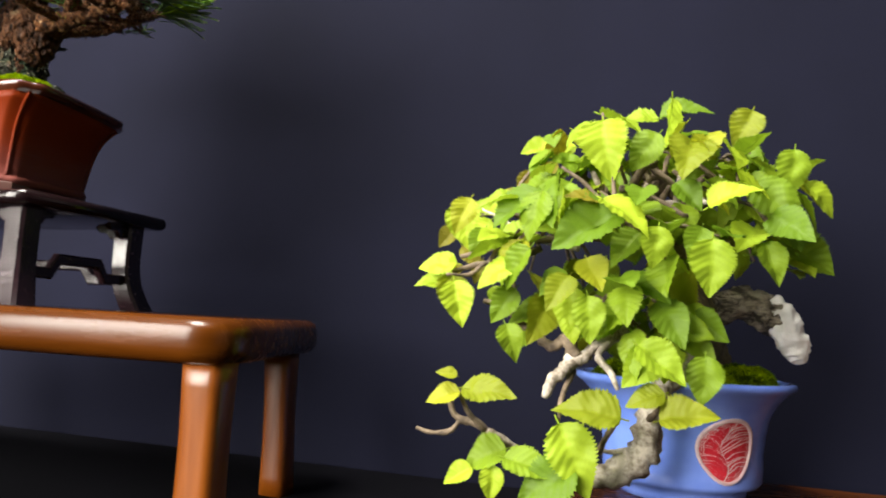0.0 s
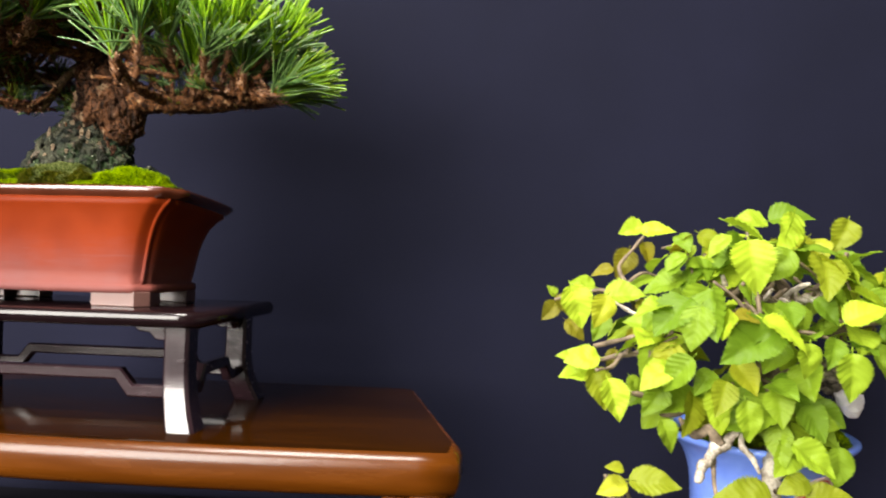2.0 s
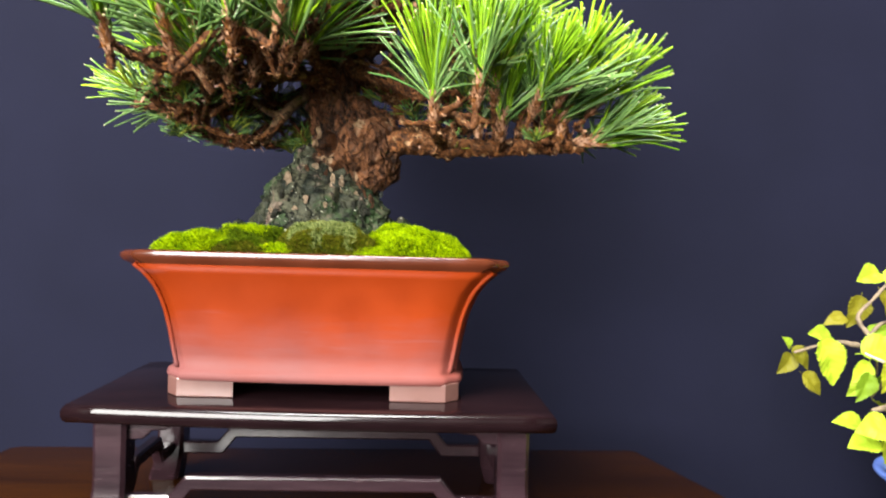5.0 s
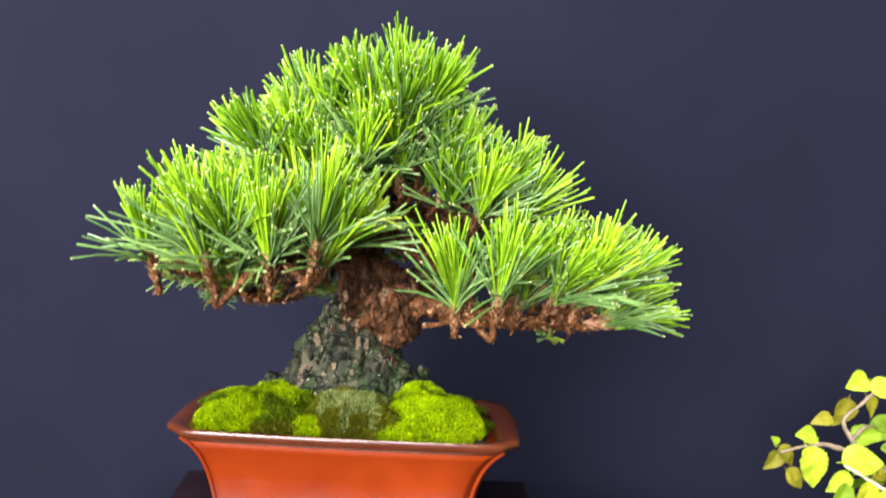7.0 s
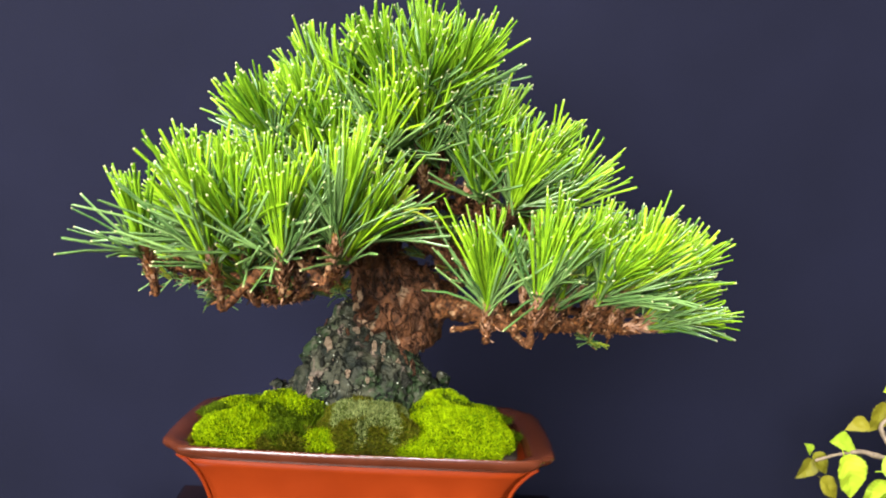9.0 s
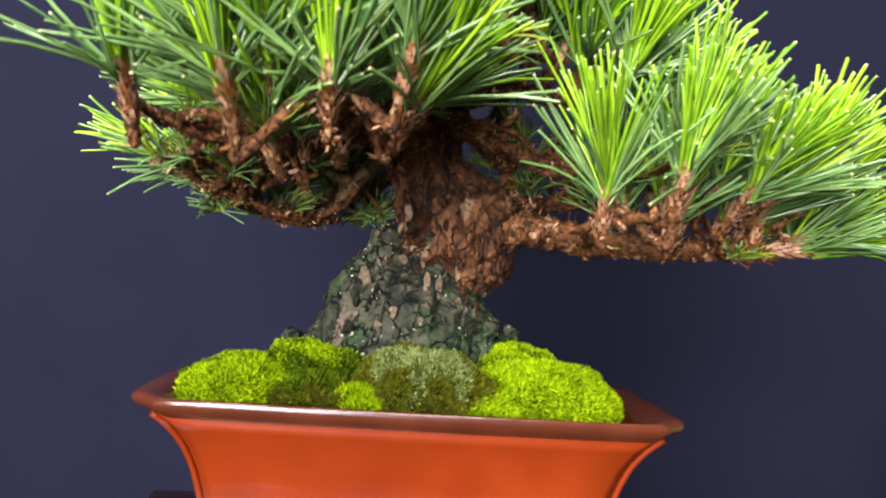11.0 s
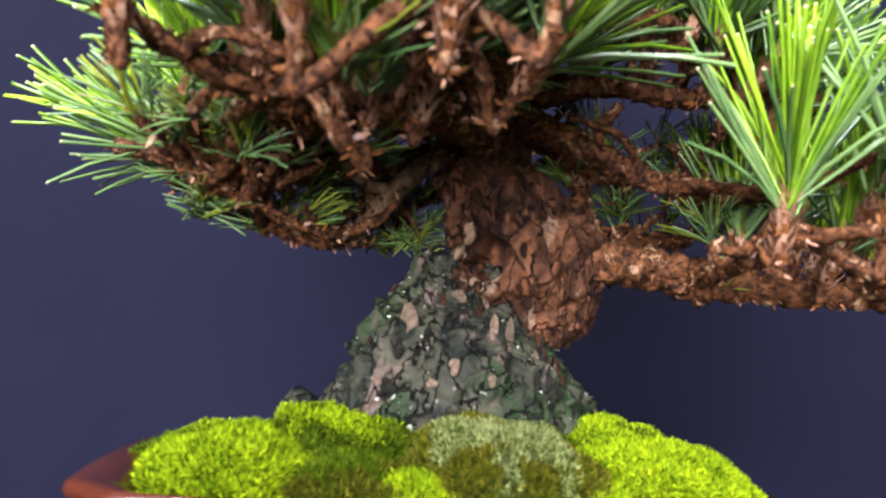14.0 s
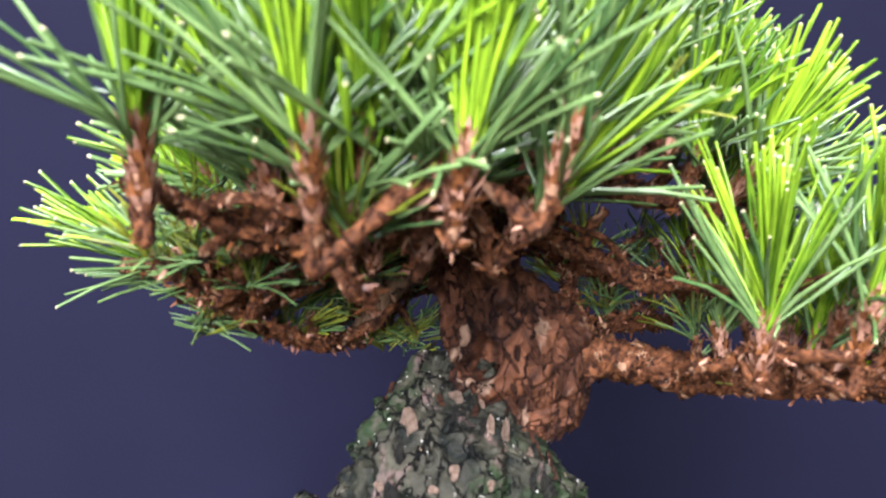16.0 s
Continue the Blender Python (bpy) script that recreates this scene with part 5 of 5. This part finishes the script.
part("cut_face", bm, material("white_cut_wood", (0.84, 0.81, 0.76), (0.93, 0.91, 0.88), 120.0, 0.7, 0.4, 600.0), stub, "white bleached cut wood")
WOOD = [
    ("cascade", [(0.398, 0.066, 0.088, 0.0090), (0.388, 0.046, 0.0800, 0.0070), (0.3810, 0.0360, 0.0660, 0.0060), (0.3795, 0.0330, 0.0540, 0.0072), (0.3750, 0.0310, 0.0440, 0.0078), (0.3640, 0.0290, 0.0370, 0.0070), (0.3560, 0.0280, 0.0345, 0.0040), (0.3440, 0.0260, 0.0380, 0.0022), (0.3260, 0.0220, 0.0450, 0.0018), (0.3130, 0.0160, 0.0520, 0.0020)], DRIFTWOOD),
    ("branch", [(0.3795, 0.0330, 0.0500, 0.0030), (0.3690, 0.0290, 0.0475, 0.0024), (0.3590, 0.0270, 0.0465, 0.0018)], DRIFTWOOD),
    ("branch", [(0.392, 0.060, 0.112, 0.0050), (0.375, 0.042, 0.1040, 0.0034), (0.3610, 0.0240, 0.0945, 0.0034), (0.3530, 0.0200, 0.0875, 0.0046), (0.3484, 0.0190, 0.0848, 0.0060), (0.3440, 0.0170, 0.0800, 0.0040), (0.3405, 0.0150, 0.0765, 0.0046), (0.3375, 0.0130, 0.0685, 0.0028)], DRIFTWOOD),
    ("branch", [(0.3500, 0.0190, 0.0862, 0.0040), (0.3450, 0.0200, 0.0930, 0.0030), (0.3385, 0.0210, 0.0905, 0.0026), (0.3340, 0.0220, 0.0926, 0.0022), (0.3310, 0.0230, 0.0980, 0.0016)], TWIG),
    ("branch", [(0.374, 0.044, 0.1020, 0.0030), (0.3594, 0.0176, 0.0891, 0.0026), (0.3640, 0.0160, 0.0815, 0.0024), (0.3673, 0.0143, 0.0740, 0.0018)], DRIFTWOOD),
    ("branch", [(0.390, 0.060, 0.122, 0.0050), (0.366, 0.044, 0.1150, 0.0030), (0.3440, 0.0350, 0.1060, 0.0025), (0.3330, 0.0320, 0.0990, 0.0022), (0.3240, 0.0300, 0.0985, 0.0020), (0.3160, 0.0280, 0.1060, 0.0018), (0.3060, 0.0260, 0.1090, 0.0015)], TWIG),
    ("branch", [(0.3160, 0.0280, 0.1060, 0.0016), (0.3200, 0.0270, 0.1150, 0.0013), (0.3160, 0.0260, 0.1220, 0.0010)], TWIG),
    ("branch", [(0.3120, 0.0220, 0.0500, 0.0022), (0.3060, 0.0210, 0.0545, 0.0022), (0.2980, 0.0200, 0.0560, 0.0019), (0.2950, 0.0190, 0.0620, 0.0015), (0.2945, 0.0180, 0.0690, 0.0010)], TWIG),
    ("branch", [(0.3000, 0.0200, 0.0560, 0.0017), (0.2950, 0.0190, 0.0500, 0.0014), (0.2860, 0.0180, 0.0490, 0.0011), (0.2800, 0.0180, 0.0505, 0.0008)], TWIG),
    ("branch", [(0.384, 0.056, 0.140, 0.0045), (0.352, 0.046, 0.142, 0.0030), (0.322, 0.042, 0.138, 0.0020), (0.290, 0.040, 0.130, 0.0012)], TWIG),
    ("branch", [(0.382, 0.054, 0.152, 0.0040), (0.358, 0.048, 0.162, 0.0026), (0.338, 0.044, 0.176, 0.0016)], TWIG),
    ("branch", [(0.382, 0.052, 0.150, 0.0040), (0.404, 0.046, 0.160, 0.0028), (0.420, 0.042, 0.178, 0.0016)], TWIG),
    ("branch", [(0.386, 0.058, 0.136, 0.0040), (0.412, 0.050, 0.140, 0.0028), (0.440, 0.046, 0.148, 0.0016)], TWIG),
    ("branch", [(0.352, 0.046, 0.142, 0.0030), (0.334, 0.060, 0.146, 0.0024), (0.316, 0.070, 0.154, 0.0020), (0.300, 0.078, 0.158, 0.0016), (0.286, 0.080, 0.156, 0.0013), (0.272, 0.080, 0.152, 0.0009)], TWIG),
    ("branch", [(0.316, 0.070, 0.154, 0.0018), (0.312, 0.078, 0.164, 0.0016), (0.309, 0.082, 0.172, 0.0013), (0.316, 0.080, 0.182, 0.0011), (0.324, 0.078, 0.193, 0.0008)], TWIG),
    ("branch", [(0.346, 0.046, 0.136, 0.0026), (0.328, 0.050, 0.140, 0.0022), (0.314, 0.050, 0.146, 0.0020), (0.304, 0.052, 0.152, 0.0014), (0.296, 0.056, 0.156, 0.0010)], DRIFTWOOD),
    ("branch", [(0.328, 0.046, 0.136, 0.0022), (0.314, 0.038, 0.128, 0.0019), (0.301, 0.034, 0.126, 0.0016), (0.288, 0.034, 0.122, 0.0010)], TWIG),
    ("branch", [(0.304, 0.034, 0.127, 0.0014), (0.298, 0.030, 0.121, 0.0012), (0.289, 0.022, 0.120, 0.0008)], TWIG),
    ("branch", [(0.386, 0.058, 0.134, 0.0040), (0.376, 0.034, 0.140, 0.0026), (0.366, 0.010, 0.140, 0.0015)], TWIG),
]
for name, pts, mat in WOOD:
    slim = 0.60 if mat == DRIFTWOOD and name == "branch" else 0.85
    tree_limb("cascade_limb" if name == "cascade" else name, [(x, y, z, r * slim) for x, y, z, r in pts], mat, "bleached peeling deadwood limb" if name == "cascade" else "", 14, 0.55, 230.0)
WOOD_POINTS = [Vector(q[:3]) for _, pts, _ in WOOD[5:] for q in spline(pts, 6)[3:]]


def leaf_mesh(seed, mats):
    """A pointed oval leaf, 1 long on y, with toothed margin, folded midrib, ridged side veins and curled blade."""
    rng = random.Random(seed)
    nl, nw = 40, 6
    fold, curl, twist = rng.uniform(0.15, 0.65), rng.uniform(0.05, 0.70), rng.uniform(-0.4, 0.4)
    verts, faces = [], []
    for i in range(nl + 1):
        t = i / nl
        half = 0.385 * math.sin(math.pi * min(1.0, t ** 0.66)) ** 0.85 * (1 - 0.25 * t) if 0 < t < 1 else 0.004
        for j in range(-nw, nw + 1):
            s = j / nw
            w = half * s
            if abs(j) == nw:
                w *= 1 + (0.12 if i % 2 else -0.05)
            y = t + (0.10 - 0.45 * max(0.0, 0.25 - t)) * abs(s) * half * 1.3
            z = fold * abs(w) - curl * t * t * 0.55 - 0.25 * abs(w) ** 2 + 0.017 * math.sin(2 * math.pi * (t * 8 - abs(s) * 1.6)) * (abs(s) ** 0.5) * (1 - t) ** 0.3
            z += twist * w * t + 0.06 * noise.noise(Vector((w * 4, t * 4, seed)))
            verts.append((w, y, z))
    row = 2 * nw + 1
    for i in range(nl):
        for j in range(row - 1):
            a = i * row + j
            faces.append((a, a + 1, a + row + 1, a + row))
    # The stalk.
    base = len(verts)
    for t, r in ((-0.13, 0.013), (-0.06, 0.014), (0.05, 0.014), (0.6, 0.008)):
        for k in range(4):
            a = math.pi / 2 * k
            verts.append((r * math.cos(a), t, r * math.sin(a) - curl * max(t, 0) ** 2 * 0.55 - 0.010))
    for i in range(3):
        for k in range(4):
            a, b = base + i * 4 + k, base + i * 4 + (k + 1) % 4
            faces.append((a, b, b + 4, a + 4))
    me = bpy.data.meshes.new("leaf")
    me.from_pydata(verts, [], faces)
    for m in mats:
        me.materials.append(m)
    return smooth(me)


GREEN_LEAVES = [leaf_mesh(60 + k, [LEAF]) for k in range(12)]
YELLOW_LEAVES = [leaf_mesh(80 + k, [LEAF_YELLOW]) for k in range(5)]
TAN_LEAVES = [leaf_mesh(95 + k, [LEAF_TAN]) for k in range(3)]


def leaf(at, tip, face, size, seed, yellow=False):
    """A leaf whose stalk joins at, whose tip points along tip and whose upper side faces along face."""
    rng = random.Random(seed)
    along = Vector(tip).normalized()
    side = along.cross(Vector(face)).normalized()
    up = side.cross(along)
    ob = new("leaf", rng.choice((GREEN_LEAVES, YELLOW_LEAVES, TAN_LEAVES)[int(yellow)]))
    ob.parent = tree
    ob.matrix_local = Matrix.Translation(Vector(at) - TREE_AT) @ Matrix((side, along, up)).transposed().to_4x4() @ Matrix.Diagonal((size * rng.uniform(0.9, 1.1), size, size, 1))
    return ob


# Leaves that stand out singly: stalk end, tip's way across and up, length, yellowing.
UPPER_LEAVES = [
    (0.2915, 0.0290, 0.1257, -0.95, 0.04, 0.0192, 0),
    (0.2941, 0.0170, 0.1167, 0.29, -0.92, 0.0233, 0),
    (0.3194, 0.0120, 0.0986, 0.39, -0.86, 0.0175, 0),
    (0.3689, -0.0020, 0.1452, -0.88, -0.45, 0.0352, 0),
    (0.3821, -0.0040, 0.1397, -0.10, -0.93, 0.0176, 0),
    (0.4232, 0.0230, 0.1375, 0.30, -0.91, 0.0209, 0),
    (0.4357, 0.0280, 0.1775, -0.12, -0.96, 0.0223, 0),
    (0.4211, 0.0460, 0.2003, -0.37, -0.88, 0.0204, 1),
    (0.3811, 0.0480, 0.1989, 0.93, 0.28, 0.0246, 0),
    (0.3805, 0.0500, 0.1990, -0.96, 0.01, 0.0214, 0),
    (0.3883, 0.0080, 0.1594, 0.63, -0.69, 0.0170, 0),
    (0.2957, 0.0330, 0.1576, -0.36, -0.88, 0.0199, 1),
    (0.3423, 0.0380, 0.1911, 0.75, -0.58, 0.0185, 1),
    (0.3551, 0.0000, 0.1117, 0.13, -0.95, 0.0208, 0),
]
LOWER_LEAVES = [
    (0.3035, 0.0060, 0.0707, 0.97, 0.05, 0.0257, 1),
    (0.3008, 0.0060, 0.0753, -0.77, 0.20, 0.0100, 1),
    (0.3024, 0.0060, 0.0687, -0.90, -0.22, 0.0162, 1),
    (0.3695, 0.0040, 0.0639, -0.95, 0.25, 0.0285, 1),
    (0.3858, 0.0040, 0.0750, -0.90, -0.27, 0.0173, 1),
    (0.3841, 0.0020, 0.0646, 0.90, 0.34, 0.0227, 1),
    (0.3454, 0.0020, 0.0598, 0.48, -0.86, 0.0326, 0),
    (0.3232, 0.0040, 0.0440, 0.96, -0.13, 0.0254, 0),
    (0.3186, 0.0040, 0.0402, 0.01, -0.92, 0.0158, 0),
    (0.3095, 0.0060, 0.0378, -0.80, -0.44, 0.0148, 0),
    (0.3529, 0.0000, 0.0425, -0.86, -0.46, 0.0281, 0),
    (0.3227, 0.0100, 0.0466, -0.91, -0.29, 0.0212, 0),
    (0.3755, -0.0020, 0.0930, 0.78, -0.58, 0.0251, 0),
    (0.4010, 0.0080, 0.0901, -0.05, -0.96, 0.0208, 0),
]
# Leaves of the branch that reaches back towards the pine.
REAR_LEAVES = [
    (0.2740, 0.0850, 0.1500, -0.67, -0.74, 0.0149, 2), (0.2730, 0.0860, 0.1540, -0.64, 0.77, 0.0085, 0), (0.2730, 0.0840, 0.1540, 0.74, -0.68, 0.0163, 2), (0.2800, 0.0680, 0.1610, 0.34, -0.94, 0.0266, 0),
    (0.2960, 0.0850, 0.1600, -0.97, 0.24, 0.0165, 0), (0.3070, 0.0900, 0.1710, -0.99, -0.14, 0.0141, 2), (0.3160, 0.0900, 0.1830, -0.35, -0.94, 0.0202, 2), (0.3240, 0.0870, 0.1960, -0.97, -0.23, 0.0175, 0),
    (0.2790, 0.0830, 0.1400, 0.76, -0.65, 0.0170, 2), (0.3000, 0.0580, 0.1510, -0.67, -0.74, 0.0149, 0), (0.2980, 0.0550, 0.1460, -0.40, -0.92, 0.0175, 0), (0.2870, 0.0430, 0.1220, -0.96, 0.28, 0.0177, 0),
    (0.2880, 0.0330, 0.1180, -0.99, -0.16, 0.0192, 0), (0.2880, 0.0280, 0.1210, 0.36, -0.93, 0.0247, 1), (0.3130, 0.0500, 0.1390, -0.41, -0.91, 0.0110, 2), (0.2980, 0.0620, 0.1550, 0.99, 0.16, 0.0243, 0),
    (0.3150, 0.0600, 0.1530, 0.83, -0.55, 0.0120, 2), (0.3210, 0.0800, 0.1930, 1.00, 0.09, 0.0211, 0), (0.3230, 0.0850, 0.1870, 0.32, -0.95, 0.0158, 2), (0.3480, 0.0900, 0.1690, -0.94, -0.35, 0.0256, 0),
    (0.2880, 0.0420, 0.1270, 0.16, -0.99, 0.0070, 2), (0.3010, 0.0400, 0.1290, -0.26, -0.96, 0.0130, 2), (0.3080, 0.0350, 0.1160, 0.49, -0.87, 0.0130, 0),
]
SINGLE = []
for k, (x, y, z, dx, dz, size, yellow) in enumerate(UPPER_LEAVES + LOWER_LEAVES + REAR_LEAVES):
    flat = abs(dz) < 0.5
    leaf((x, y, z), (dx, -0.25, dz), (0.15, -0.75, 0.75 if flat else 0.35), size * 0.93, 500 + k, yellow)
    SINGLE.append(Vector((x, y, z)) + Vector((dx, -0.25, dz)) * size * 0.5)
for pts in (((0.3110, 0.0180, 0.0520, 0.0014), (0.3050, 0.0120, 0.0600, 0.0011), (0.3020, 0.0070, 0.0690, 0.0008)), ((0.3300, 0.0200, 0.0440, 0.0014), (0.3240, 0.0120, 0.0450, 0.0011), (0.3190, 0.0060, 0.0410, 0.0008)), ((0.3600, 0.0230, 0.0470, 0.0014), (0.3640, 0.0120, 0.0560, 0.0012), (0.3690, 0.0060, 0.0640, 0.0008)), ((0.3480, 0.0240, 0.0800, 0.0014), (0.3450, 0.0120, 0.0700, 0.0011), (0.3450, 0.0040, 0.0610, 0.0008)), ((0.3800, 0.0280, 0.0620, 0.0016), (0.3840, 0.0140, 0.0680, 0.0012), (0.3850, 0.0050, 0.0740, 0.0008))):
    tree_limb("twig", list(pts), TWIG, around=8)


def crown(centre, radii, count, seed, yellow=0.2, sizes=(0.019, 0.031)):
    rng = random.Random(seed)
    c, placed = Vector(centre), []
    for _ in range(6000):
        d = Vector((rng.gauss(0, 1), rng.gauss(-0.25, 1), rng.gauss(0.2, 1))).normalized()
        p = c + Vector((d.x * radii[0], d.y * radii[1], d.z * radii[2])) * rng.uniform(0.66, 1.0)
        if any((p - q).length < 0.0085 for q in placed) or any((p - q).length < 0.013 for q in SINGLE):
            continue
        if p.x > 0.402 and p.z < 0.124 or p.x < 0.36 and p.z < 0.098:
            continue
        placed.append(p)
        tip = Vector((d.x * 0.9, d.y * 0.5, d.z * 0.55 - 0.5)) + Vector((rng.gauss(0, 0.45), rng.gauss(0, 0.45), rng.gauss(0, 0.4)))
        face = Vector((d.x * 0.6, d.y * 0.8 - 0.25, 0.78 + d.z * 0.5)) + Vector((rng.gauss(0, 0.45), rng.gauss(0, 0.4), rng.gauss(0, 0.35)))
        size = rng.uniform(*sizes)
        leaf(p - tip.normalized() * size * 0.4, tip, face, size, seed * 1000 + len(placed), 2 if (roll := rng.random()) < 0.05 and size < 0.021 else int(0.05 < roll < 0.05 + yellow))
        if len(placed) % 3 == 0:
            root = min(WOOD_POINTS, key=lambda q: (q - p).length)
            if (root - p).length > 0.006 and p.z < 0.186:
                end = p - tip.normalized() * size * 0.55
                mid = root.lerp(end, 0.5) + Vector((0, 0, 0.004))
                tree_limb("twig", [(*root, 0.0012), (*mid, 0.0010), (*end, 0.0006)], TWIG, around=7)
        if len(placed) >= count:
            break


rng = random.Random(404)
for _ in range(26):
    a = Vector((rng.uniform(0.352, 0.402), rng.uniform(0.030, 0.056), rng.uniform(0.146, 0.172)))
    b = a + Vector((rng.gauss(-0.004, 0.010), rng.gauss(-0.008, 0.006), rng.uniform(0.002, 0.013)))
    mid = a.lerp(b, 0.5) + Vector((rng.gauss(0, 0.003), 0, rng.gauss(0, 0.003)))
    root = min(WOOD_POINTS, key=lambda q: (q - a).length)
    r = rng.uniform(0.0009, 0.0018)
    tree_limb("twig", [(*root, r * 1.3), (*a, r * 1.2), (*mid, r), (*b, r * 0.7)], DRIFTWOOD if rng.random() < 0.35 else TWIG, around=9)
crown((0.372, 0.046, 0.138), (0.076, 0.056, 0.060), 100, 31, 0.13, (0.014, 0.027))
crown((0.354, 0.028, 0.122), (0.060, 0.034, 0.036), 34, 32, 0.10, (0.015, 0.024))
crown((0.388, 0.048, 0.168), (0.048, 0.042, 0.028), 28, 33, 0.20, (0.015, 0.025))
crown((0.340, 0.040, 0.178), (0.026, 0.018, 0.012), 10, 37, 0.2, (0.013, 0.020))
crown((0.428, 0.040, 0.145), (0.022, 0.028, 0.034), 16, 34, 0.12, (0.016, 0.026))
crown((0.376, 0.022, 0.098), (0.022, 0.022, 0.020), 12, 35, 0.08)
